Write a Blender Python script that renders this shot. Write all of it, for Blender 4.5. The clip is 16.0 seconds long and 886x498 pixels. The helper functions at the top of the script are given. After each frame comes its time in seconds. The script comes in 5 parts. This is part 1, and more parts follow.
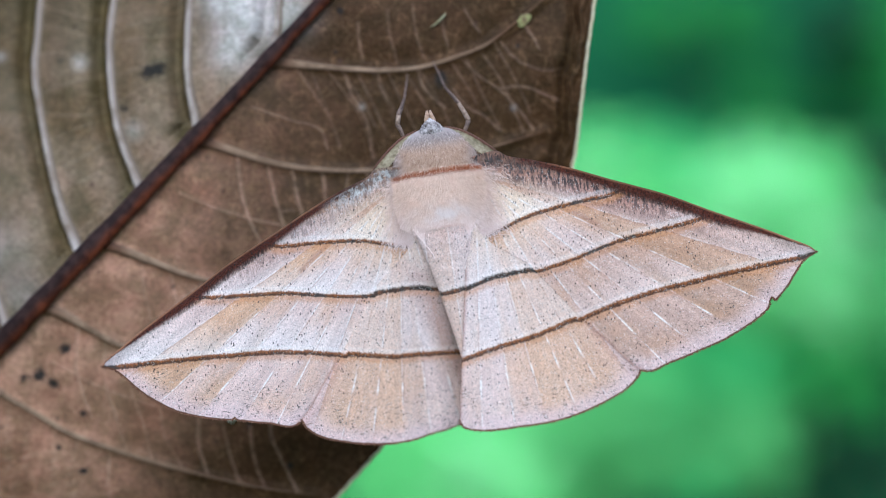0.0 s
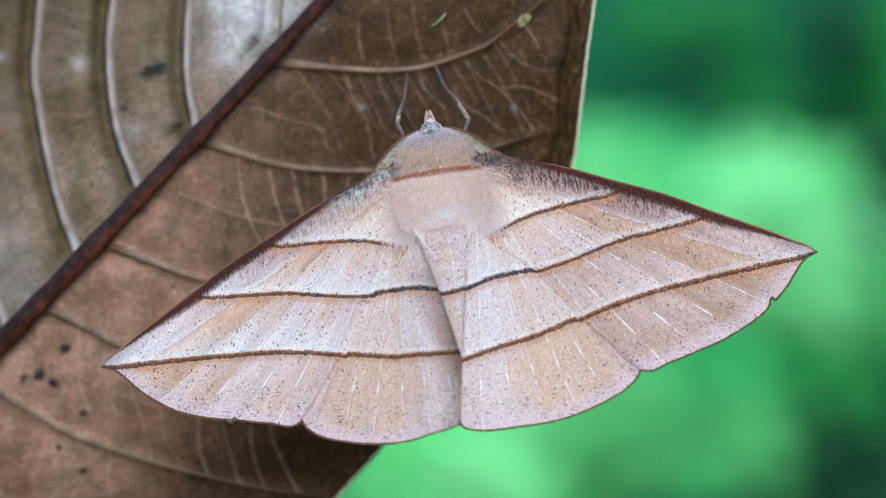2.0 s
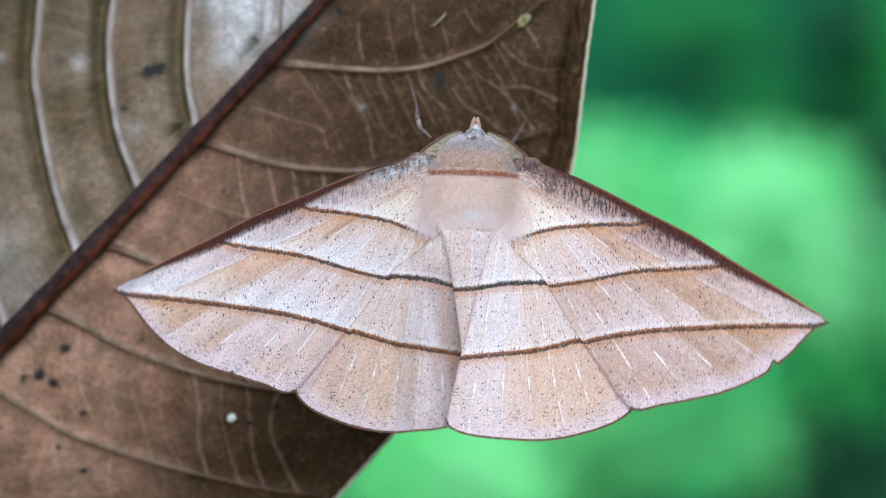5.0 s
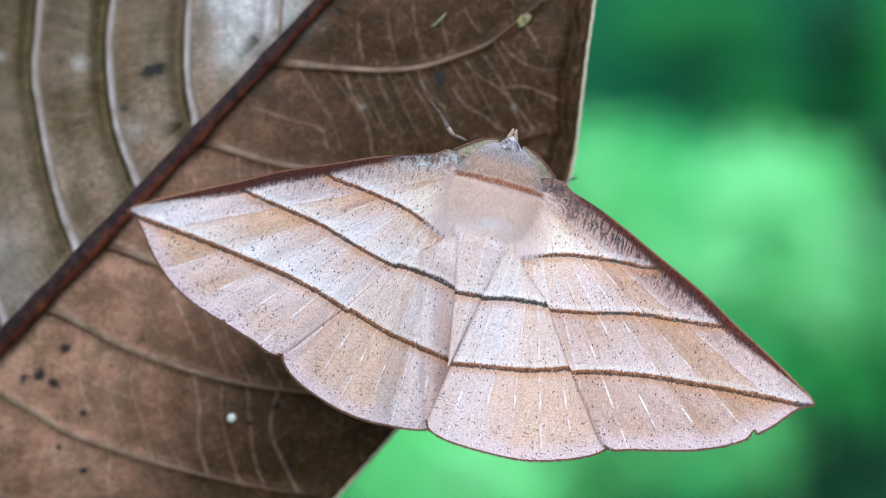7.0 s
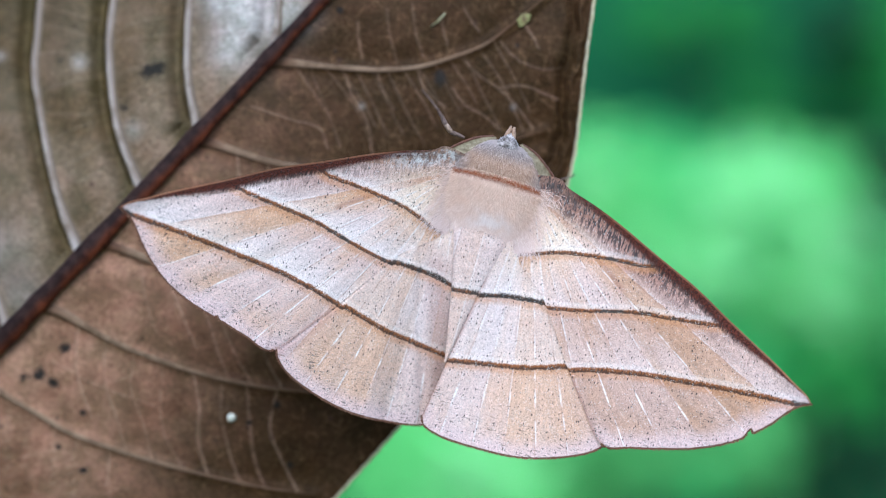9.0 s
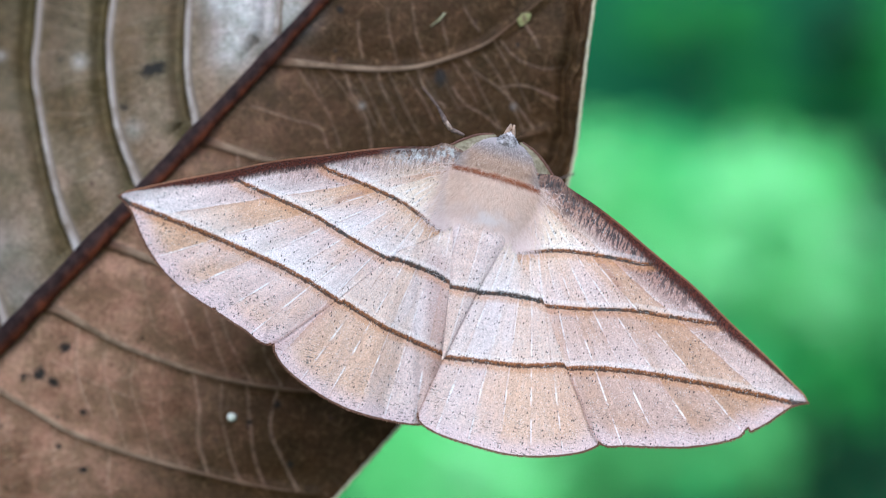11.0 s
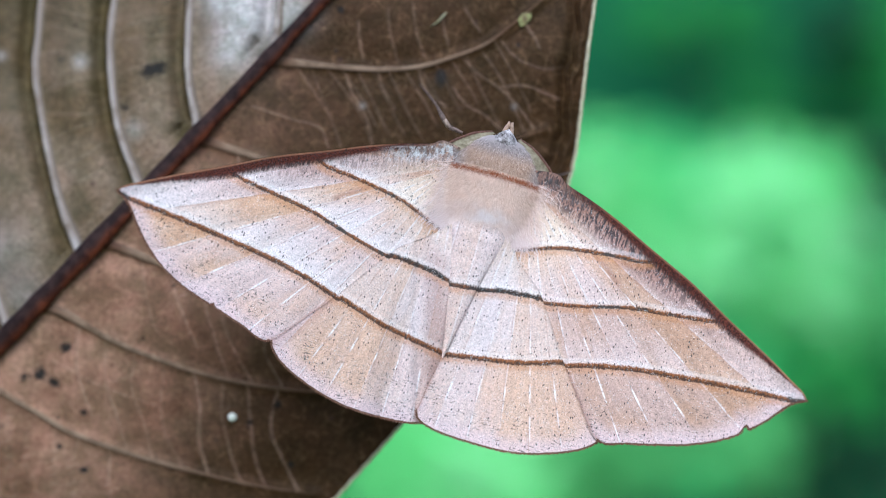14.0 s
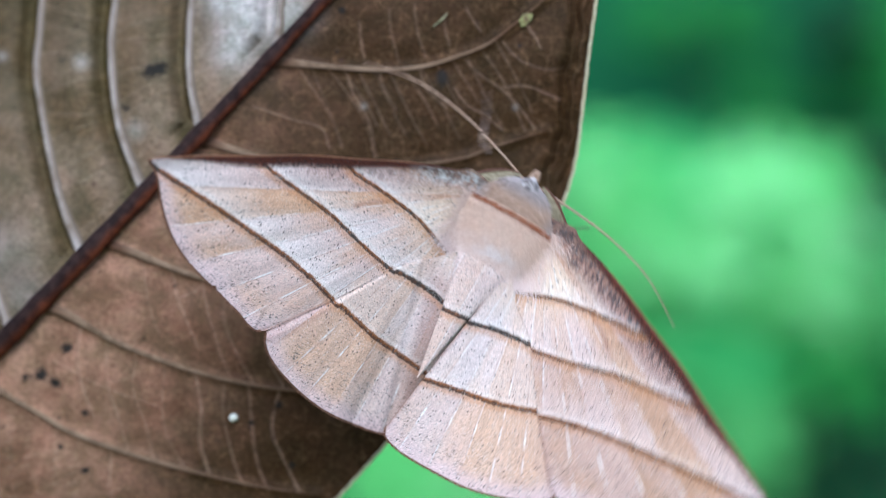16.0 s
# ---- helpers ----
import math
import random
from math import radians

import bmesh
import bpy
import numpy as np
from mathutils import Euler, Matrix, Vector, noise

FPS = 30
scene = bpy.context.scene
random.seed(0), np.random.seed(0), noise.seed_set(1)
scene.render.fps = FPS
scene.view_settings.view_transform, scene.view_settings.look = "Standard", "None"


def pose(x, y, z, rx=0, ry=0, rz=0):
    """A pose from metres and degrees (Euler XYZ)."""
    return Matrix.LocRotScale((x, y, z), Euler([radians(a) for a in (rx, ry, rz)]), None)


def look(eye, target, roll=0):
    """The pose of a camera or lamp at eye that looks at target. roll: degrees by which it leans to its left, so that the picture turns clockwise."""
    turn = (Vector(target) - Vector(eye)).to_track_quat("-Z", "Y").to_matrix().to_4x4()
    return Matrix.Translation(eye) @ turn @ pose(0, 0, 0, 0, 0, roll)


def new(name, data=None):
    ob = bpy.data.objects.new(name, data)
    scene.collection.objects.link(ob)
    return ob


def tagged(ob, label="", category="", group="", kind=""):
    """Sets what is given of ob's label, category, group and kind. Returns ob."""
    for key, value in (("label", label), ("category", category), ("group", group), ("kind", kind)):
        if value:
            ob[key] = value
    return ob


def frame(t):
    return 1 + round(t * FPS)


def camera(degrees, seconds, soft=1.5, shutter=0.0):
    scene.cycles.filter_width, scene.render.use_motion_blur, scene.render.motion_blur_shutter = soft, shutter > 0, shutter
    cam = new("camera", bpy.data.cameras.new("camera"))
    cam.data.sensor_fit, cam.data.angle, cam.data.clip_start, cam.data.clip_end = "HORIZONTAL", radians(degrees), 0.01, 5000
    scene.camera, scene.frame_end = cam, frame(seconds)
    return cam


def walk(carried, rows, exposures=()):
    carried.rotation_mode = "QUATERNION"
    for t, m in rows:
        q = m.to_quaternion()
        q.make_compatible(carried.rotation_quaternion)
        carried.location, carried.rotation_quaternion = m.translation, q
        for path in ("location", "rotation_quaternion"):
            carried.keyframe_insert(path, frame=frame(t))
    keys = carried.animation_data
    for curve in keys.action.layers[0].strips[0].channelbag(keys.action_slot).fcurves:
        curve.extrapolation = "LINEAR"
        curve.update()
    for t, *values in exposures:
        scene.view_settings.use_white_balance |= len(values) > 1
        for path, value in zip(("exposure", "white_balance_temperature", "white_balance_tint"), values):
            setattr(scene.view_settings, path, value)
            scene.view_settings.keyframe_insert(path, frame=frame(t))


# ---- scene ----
# A moth clings to a dead leaf in front of green undergrowth; a camera on a stand watches it close up.
cam = camera(20, 16.0, soft=0.6, shutter=0.9)
EYE = (0.0, -0.26678, 1.4)
AIM = look(EYE, (0, 0, 1.4))
STOPS = 0.36
KELVIN, TINT = 5090, 6
walk(cam, [(0.0, AIM), (16.0, AIM)], [(0.0, STOPS, KELVIN, TINT), (16.0, STOPS, KELVIN, TINT)])
cam.data.dof.use_dof = True
cam.data.dof.focus_distance = 0.2585
cam.data.dof.aperture_fstop = 12.5

# ---- world and light ----
SUN_UP, SUN_TURN = radians(40), radians(9)
world = bpy.data.worlds.new("overcast_sky")
world.use_nodes = True
scene.world = world
sky = world.node_tree.nodes.new("ShaderNodeTexSky")
sky.sky_type = "NISHITA"
sky.sun_disc = False
sky.sun_elevation, sky.sun_rotation = SUN_UP, radians(180) + SUN_TURN
sky.dust_density = 4.0
back = world.node_tree.nodes["Background"]
back.inputs["Strength"].default_value = 0.142
world.node_tree.links.new(sky.outputs[0], back.inputs["Color"])
sun = new("sun", bpy.data.lights.new("sun", "SUN"))
sun.data.energy, sun.data.angle, sun.data.color = 1.4, radians(40), (1.0, 0.97, 0.93)
sun.matrix_world = look((math.sin(SUN_TURN) * math.cos(SUN_UP), -math.cos(SUN_TURN) * math.cos(SUN_UP), math.sin(SUN_UP)), (0, 0, 0))


# ---- materials ----
class Nodes:
    """Short hand for building a node material."""

    def __init__(self, name, rough=0.7, spec=0.3):
        self.mat = bpy.data.materials.new(name)
        self.mat.use_nodes = True
        self.tree = self.mat.node_tree
        self.bsdf = self.tree.nodes["Principled BSDF"]
        self.bsdf.inputs["Roughness"].default_value = rough
        self.bsdf.inputs["Specular IOR Level"].default_value = spec

    def put(self, socket, value):
        if isinstance(value, bpy.types.NodeSocket):
            self.tree.links.new(value, socket)
        elif isinstance(value, (tuple, list)) and len(value) == 3 and socket.type == "RGBA":
            socket.default_value = (*value, 1)
        else:
            socket.default_value = value

    def attr(self, name, field="Fac"):
        n = self.tree.nodes.new("ShaderNodeAttribute")
        n.attribute_name = name
        return n.outputs[field]

    def math(self, op, a, b=0.0, c=0.0, clamp=False):
        n = self.tree.nodes.new("ShaderNodeMath")
        n.operation, n.use_clamp = op, clamp
        for s, v in zip(n.inputs, (a, b, c)):
            self.put(s, v)
        return n.outputs[0]

    def ramp(self, value, a, b, lo=0.0, hi=1.0):
        n = self.tree.nodes.new("ShaderNodeMapRange")
        n.interpolation_type = "SMOOTHSTEP"
        for s, v in zip(n.inputs, (value, a, b, lo, hi)):
            self.put(s, v)
        return n.outputs[0]

    def mix(self, fac, a, b, blend="MIX"):
        n = self.tree.nodes.new("ShaderNodeMix")
        n.data_type, n.blend_type = "RGBA", blend
        self.put(n.inputs[0], fac)
        self.put(n.inputs[6], a)
        self.put(n.inputs[7], b)
        return n.outputs[2]

    def scaled(self, vec, sx, sy, sz=1.0):
        n = self.tree.nodes.new("ShaderNodeMapping")
        self.put(n.inputs["Vector"], vec)
        n.inputs["Scale"].default_value = (sx, sy, sz)
        return n.outputs[0]

    def vec(self, x, y, z=0.0):
        n = self.tree.nodes.new("ShaderNodeCombineXYZ")
        for s, v in zip(n.inputs, (x, y, z)):
            self.put(s, v)
        return n.outputs[0]

    def noise(self, vec, scale, detail=3.0, rough=0.55):
        n = self.tree.nodes.new("ShaderNodeTexNoise")
        self.put(n.inputs["Vector"], vec)
        n.inputs["Scale"].default_value, n.inputs["Detail"].default_value = scale, detail
        n.inputs["Roughness"].default_value = rough
        return n.outputs["Fac"]

    def cells(self, vec, scale, out="Distance"):
        n = self.tree.nodes.new("ShaderNodeTexVoronoi")
        self.put(n.inputs["Vector"], vec)
        n.inputs["Scale"].default_value = scale
        return n.outputs[out]

    def bump(self, height, strength=0.3, distance=0.0001):
        n = self.tree.nodes.new("ShaderNodeBump")
        n.inputs["Strength"].default_value, n.inputs["Distance"].default_value = strength, distance
        self.put(n.inputs["Height"], height)
        self.tree.links.new(n.outputs[0], self.bsdf.inputs["Normal"])

    def colour(self, value):
        self.put(self.bsdf.inputs["Base Color"], value)
        return self.mat

    def object_mm(self):
        n = self.tree.nodes.new("ShaderNodeTexCoord")
        return self.scaled(n.outputs["Object"], 1000, 1000, 1000)

    def island(self):
        return self.tree.nodes.new("ShaderNodeNewGeometry").outputs["Random Per Island"]


def wing_material():
    """Scaly moth wing: pale and fawn bands, three fine lines, a dark leading edge and a pink outer border."""
    k = Nodes("wing_scales", 0.75, 0.2)
    pos = k.attr("pos", "Vector")
    e1, e2, e3 = k.attr("line1"), k.attr("line2"), k.attr("line3")
    costa, rim, ray, reach, hind = k.attr("costa"), k.attr("rim"), k.attr("ray"), k.attr("reach"), k.attr("hind")
    times, plus, minus = (lambda a, b: k.math("MULTIPLY", a, b)), (lambda a, b: k.math("ADD", a, b)), (lambda a, b: k.math("SUBTRACT", a, b))
    sides = k.tree.nodes.new("ShaderNodeSeparateXYZ")
    k.tree.links.new(pos, sides.inputs[0])
    right = times(k.ramp(sides.outputs[2], 1.0, 2.0), minus(1.0, hind))
    polar = k.vec(ray, reach)
    fibre = k.noise(k.scaled(polar, 30, 0.3), 1.0, 3)
    broad = k.noise(k.scaled(polar, 8, 0.12), 1.0, 2)
    fine = k.noise(pos, 6.5, 3, 0.7)
    cloud = k.noise(pos, 0.35, 3)
    # panels between the veins, each with a tone of its own
    comb = k.math("ABSOLUTE", minus(k.math("FRACT", times(ray, 8.0)), 0.5))
    wn = k.tree.nodes.new("ShaderNodeTexWhiteNoise")
    wn.noise_dimensions = "1D"
    k.put(wn.inputs["W"], plus(k.math("FLOOR", plus(times(ray, 8.0), 0.5)), times(hind, 17.0)))
    panel = wn.outputs["Value"]
    tone = plus(times(panel, 0.55), times(broad, 0.45))
    # ragged edges of the lines: single scales hang over them
    comb_fuzz = minus(k.noise(k.scaled(pos, 7.5, 1.7), 1.0, 3, 0.8), 0.5)
    fuzz = plus(times(comb_fuzz, 0.72), times(minus(k.noise(pos, 1.2, 2), 0.5), 0.25))
    pale = None
    for e, span in ((e1, 4.5), (e2, 4.2), (e3, 4.8)):
        up = k.ramp(plus(e, times(minus(tone, 0.5), 2.2)), -span, 0.3)
        up = times(up, k.ramp(e, 0.02, 0.12, 1.0, 0.0))
        pale = up if pale is None else k.math("MAXIMUM", pale, up)
    fawn = k.mix(cloud, (0.615, 0.355, 0.220), (0.715, 0.485, 0.350))
    lilac = k.mix(fibre, (0.715, 0.565, 0.595), (0.81, 0.69, 0.73))
    white = k.mix(fine, (0.84, 0.755, 0.765), (0.95, 0.91, 0.935))
    base = k.mix(times(k.ramp(tone, 0.34, 0.66), 0.58), fawn, lilac)
    base = k.mix(times(k.ramp(fibre, 0.5, 0.75), 0.25), base, (0.76, 0.63, 0.56))
    base = k.mix(times(pale, minus(0.60, times(times(k.ramp(sides.outputs[2], 1.0, 2.0), k.ramp(reach, 4.0, 14.0)), 0.42))), base, white)
    # right forewing browner and dimmer: its turn from the light, put into colour
    base = k.mix(times(times(right, k.ramp(reach, 8.0, 16.0)), minus(0.62, plus(times(pale, 0.3), times(k.ramp(tone, 0.38, 0.64), 0.12)))), base, (0.42, 0.245, 0.165))
    base = k.mix(1.0, base, k.mix(k.ramp(k.noise(k.scaled(polar, 55, 0.35), 1.0, 3, 0.6), 0.32, 0.68), (0.92, 0.915, 0.92), (1.05, 1.05, 1.05)), "MULTIPLY")
    base = k.mix(times(times(hind, k.ramp(e3, 0.3, -1.2, 0.15, 0.38)), k.ramp(tone, 0.25, 0.6, 0.6, 1.0)), base, k.mix(fibre, (0.66, 0.625, 0.66), (0.85, 0.82, 0.86)))
    # warm root of the wing, pink outer border
    root = k.ramp(reach, 12.0, 4.0)
    base = k.mix(times(times(root, k.ramp(tone, 0.35, 0.6)), 0.6), base, (0.82, 0.63, 0.42))
    base = k.mix(times(k.ramp(rim, 2.4, 0.3), 0.75), base, (0.72, 0.55, 0.57))
    base = k.mix(times(times(k.ramp(costa, 4.8, 1.6), k.ramp(reach, 28.0, 16.0)), plus(0.55, times(right, 0.36))), base, (0.33, 0.17, 0.13))
    # dusting along the front and towards the border
    hatch = k.ramp(k.noise(k.scaled(pos, 3.8, 0.9), 1.0, 3, 0.6), 0.48, 0.54)
    dusty = times(times(hatch, plus(0.45, times(right, 0.6))), times(k.ramp(costa, 3.8, 1.6), k.ramp(reach, 30.0, 14.0)))
    base = k.mix(times(dusty, 0.92), base, (0.055, 0.042, 0.045))
    thin = k.ramp(k.noise(k.scaled(pos, 5.0, 1.2), 1.0, 3, 0.7), 0.54, 0.62)
    base = k.mix(times(times(thin, times(k.ramp(costa, 5.0, 1.5), plus(0.3, times(right, 0.5)))), 0.6), base, (0.15, 0.115, 0.11))
    cross = k.ramp(k.noise(k.scaled(pos, 1.3, 5.5), 1.0, 3, 0.7), 0.56, 0.61)
    base = k.mix(times(times(cross, times(k.ramp(rim, 6.5, 2.5), k.ramp(k.noise(pos, 0.5, 2), 0.4, 0.6))), 0.85), base, (0.12, 0.10, 0.09))
    # rusty streak and brown hem, plus the hindwings' painted crease and overlap shade
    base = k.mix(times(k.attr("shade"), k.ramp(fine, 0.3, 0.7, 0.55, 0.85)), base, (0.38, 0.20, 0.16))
    # veins and the white dashes beyond the third line
    on_vein = k.ramp(times(comb, reach), 0.2, 1.1, 1.0, 0.0)
    vein = times(on_vein, k.ramp(k.noise(k.scaled(polar, 7, 0.45), 1.0, 2), 0.43, 0.6))
    clear = k.ramp(k.attr("shade"), 0.5, 0.08)
    vein = times(times(vein, clear), k.ramp(costa, 2.5, 5.0))
    base = k.mix(times(vein, 0.68), base, (0.87, 0.82, 0.83))
    # groove: shade along one side of each vein, painted brown
    beside = times(minus(k.math("FRACT", times(ray, 8.0)), 0.5), reach)
    groove = times(k.ramp(k.math("ABSOLUTE", minus(beside, 0.9)), 0.2, 0.85, 1.0, 0.0), times(k.ramp(reach, 8.0, 13.0), k.ramp(k.noise(k.scaled(polar, 5, 0.3), 1.0, 2), 0.36, 0.6)))
    base = k.mix(times(groove, 0.42), base, (0.45, 0.265, 0.215))
    dash = times(k.ramp(plus(e3, times(panel, 0.8)), 2.5, 3.8), k.ramp(plus(e3, times(panel, 0.8)), 4.1, 4.7, 1.0, 0.0))
    dash = times(times(dash, k.ramp(times(comb, reach), 0.2, 1.2, 1.0, 0.0)), times(k.ramp(rim, 1.2, 2.0), k.ramp(k.noise(pos, 2.2, 2), 0.36, 0.5)))
    base = k.mix(times(times(dash, clear), 0.7), base, (0.95, 0.93, 0.93))
    # the three lines: a dark upper edge, a rusty lower one
    rust, dark, grey = (0.255, 0.082, 0.015), (0.040, 0.016, 0.008), (0.026, 0.026, 0.025)
    for e, wide, sooty in ((e1, 0.22, 0.35), (e2, 0.22, 0.4), (e3, 0.29, 0.1)):
        e = plus(minus(e, 0.24), fuzz)
        base = k.mix(k.ramp(k.math("ABSOLUTE", minus(e, 0.3)), 0.15, 0.8, 0.5, 0.0), base, (0.52, 0.23, 0.08))
        base = k.mix(k.ramp(k.math("ABSOLUTE", plus(e, 0.55)), 0.10, 0.36, 0.24, 0.0), base, (0.95, 0.90, 0.90))
        on = k.ramp(k.math("ABSOLUTE", e), wide * 0.65, wide * 1.15, 1.0, 0.0)
        soot = k.ramp(plus(k.noise(pos, 0.6, 3), k.ramp(reach, 30.0, 37.0, 0.0, 0.3)), 0.66 - sooty * 0.35, 0.76 - sooty * 0.3)
        teeth = k.ramp(plus(times(e, 0.9), k.noise(k.scaled(pos, 6.0, 0.8), 1.0, 3, 0.7)), 0.34, 0.60)
        body = k.mix(teeth, rust, dark)
        base = k.mix(times(on, 0.93), base, k.mix(soot, body, grey))
    inner = times(hind, k.ramp(k.math("ABSOLUTE", plus(minus(e2, 0.15), fuzz)), 0.14, 0.34, 1.0, 0.0))
    base = k.mix(times(inner, k.ramp(k.noise(pos, 1.3, 2), 0.36, 0.5, 0.3, 0.85)), base, grey)
    # leading edge
    front = plus(costa, times(fuzz, 0.9))
    width = k.ramp(reach, 5.0, 20.0, 0.7, 1.3)
    width = times(width, k.ramp(reach, 37.0, 24.0, 0.12, 1.0))
    lead = k.ramp(k.math("DIVIDE", front, width), 0.7, 1.3, 1.0, 0.0)
    redbrown = k.mix(k.ramp(fine, 0.35, 0.65), (0.034, 0.008, 0.006), (0.150, 0.036, 0.020))
    base = k.mix(times(lead, k.ramp(reach, 2.5, 6.0)), base, redbrown)
    soot_edge = times(k.ramp(k.math("ABSOLUTE", minus(front, times(width, 0.95))), 0.45, 0.1), times(k.ramp(reach, 11.0, 16.0), k.ramp(reach, 30.0, 25.0)))
    soot_edge = times(soot_edge, k.ramp(k.noise(k.scaled(pos, 6.0, 0.9), 1.0, 3, 0.7), 0.40, 0.58))
    base = k.mix(times(times(soot_edge, minus(1.0, hind)), 0.9), base, (0.035, 0.02, 0.018))
    base = k.mix(times(times(k.ramp(costa, 0.26, 0.1), k.ramp(reach, 6.0, 10.0)), minus(1.0, hind)), base, (0.36, 0.165, 0.09))
    frost = times(times(k.ramp(costa, 2.6, 1.0), k.ramp(costa, 0.15, 0.4)), times(k.ramp(reach, 9.5, 5.0), minus(minus(1.0, hind), times(right, 0.95))))
    base = k.mix(times(frost, k.ramp(k.noise(k.scaled(pos, 2.2, 1.2), 1.0, 4, 0.7), 0.36, 0.56)), base, k.mix(fine, (0.48, 0.45, 0.46), (0.78, 0.76, 0.77)))
    smudge = times(times(k.ramp(costa, 3.0, 1.2), k.ramp(reach, 8.5, 4.5)), times(minus(1.0, hind), k.ramp(k.noise(k.scaled(pos, 2.0, 1.0), 1.0, 3, 0.7), 0.46, 0.6)))
    base = k.mix(times(smudge, 0.75), base, k.mix(fine, (0.07, 0.035, 0.028), (0.26, 0.16, 0.13)))
    # dark and white single scales, the white ones as painted glints
    dot = times(k.ramp(k.cells(k.scaled(pos, 1.5, 0.8), 1.75), 0.13, 0.22, 1.0, 0.0), k.ramp(plus(k.noise(pos, 0.9, 2), times(k.noise(pos, 0.17, 2), 0.5)), 0.69, 0.75))
    base = k.mix(times(dot, 0.92), base, (0.028, 0.027, 0.027))
    mote = times(k.ramp(k.cells(k.scaled(pos, 1.5, 0.9), 3.1), 0.14, 0.26, 1.0, 0.0), k.ramp(k.noise(pos, 1.7, 2), 0.47, 0.55))
    base = k.mix(times(mote, 0.85), base, (0.09, 0.075, 0.07))
    fleck = times(k.ramp(k.cells(k.scaled(pos, 1.7, 0.7), 4.4), 0.10, 0.2, 1.0, 0.0), k.ramp(k.noise(pos, 0.8, 3), 0.44, 0.56))
    base = k.mix(times(fleck, 0.85), base, (0.07, 0.06, 0.06))
    glint = times(k.ramp(k.cells(pos, 5.2), 0.22, 0.36, 1.0, 0.0), k.ramp(k.noise(pos, 1.3, 2), 0.46, 0.56))
    base = k.mix(times(times(glint, minus(1.0, times(lead, 0.85))), 0.28), base, (0.92, 0.96, 0.98))
    # border, then the grain of the scales
    edge = plus(rim, times(fuzz, 0.4))
    base = k.mix(k.ramp(edge, 0.06, 0.17, 1.0, 0.0), base, (0.12, 0.05, 0.028))
    seed = k.tree.nodes.new("ShaderNodeSeparateColor")
    k.tree.links.new(k.cells(k.scaled(pos, 1.25, 0.9), 8.5, "Color"), seed.inputs[0])
    base = k.mix(1.0, base, k.mix(seed.outputs[0], (0.79, 0.80, 0.80), (1.10, 1.12, 1.12)), "MULTIPLY")
    base = k.mix(1.0, base, k.mix(k.ramp(fine, 0.3, 0.7), (0.85, 0.855, 0.855), (1.06, 1.08, 1.08)), "MULTIPLY")
    k.bump(plus(times(seed.outputs[0], 0.7), fibre), 0.4, 0.00012)
    k.bsdf.inputs["Sheen Weight"].default_value = 0.12
    return k.colour(base)


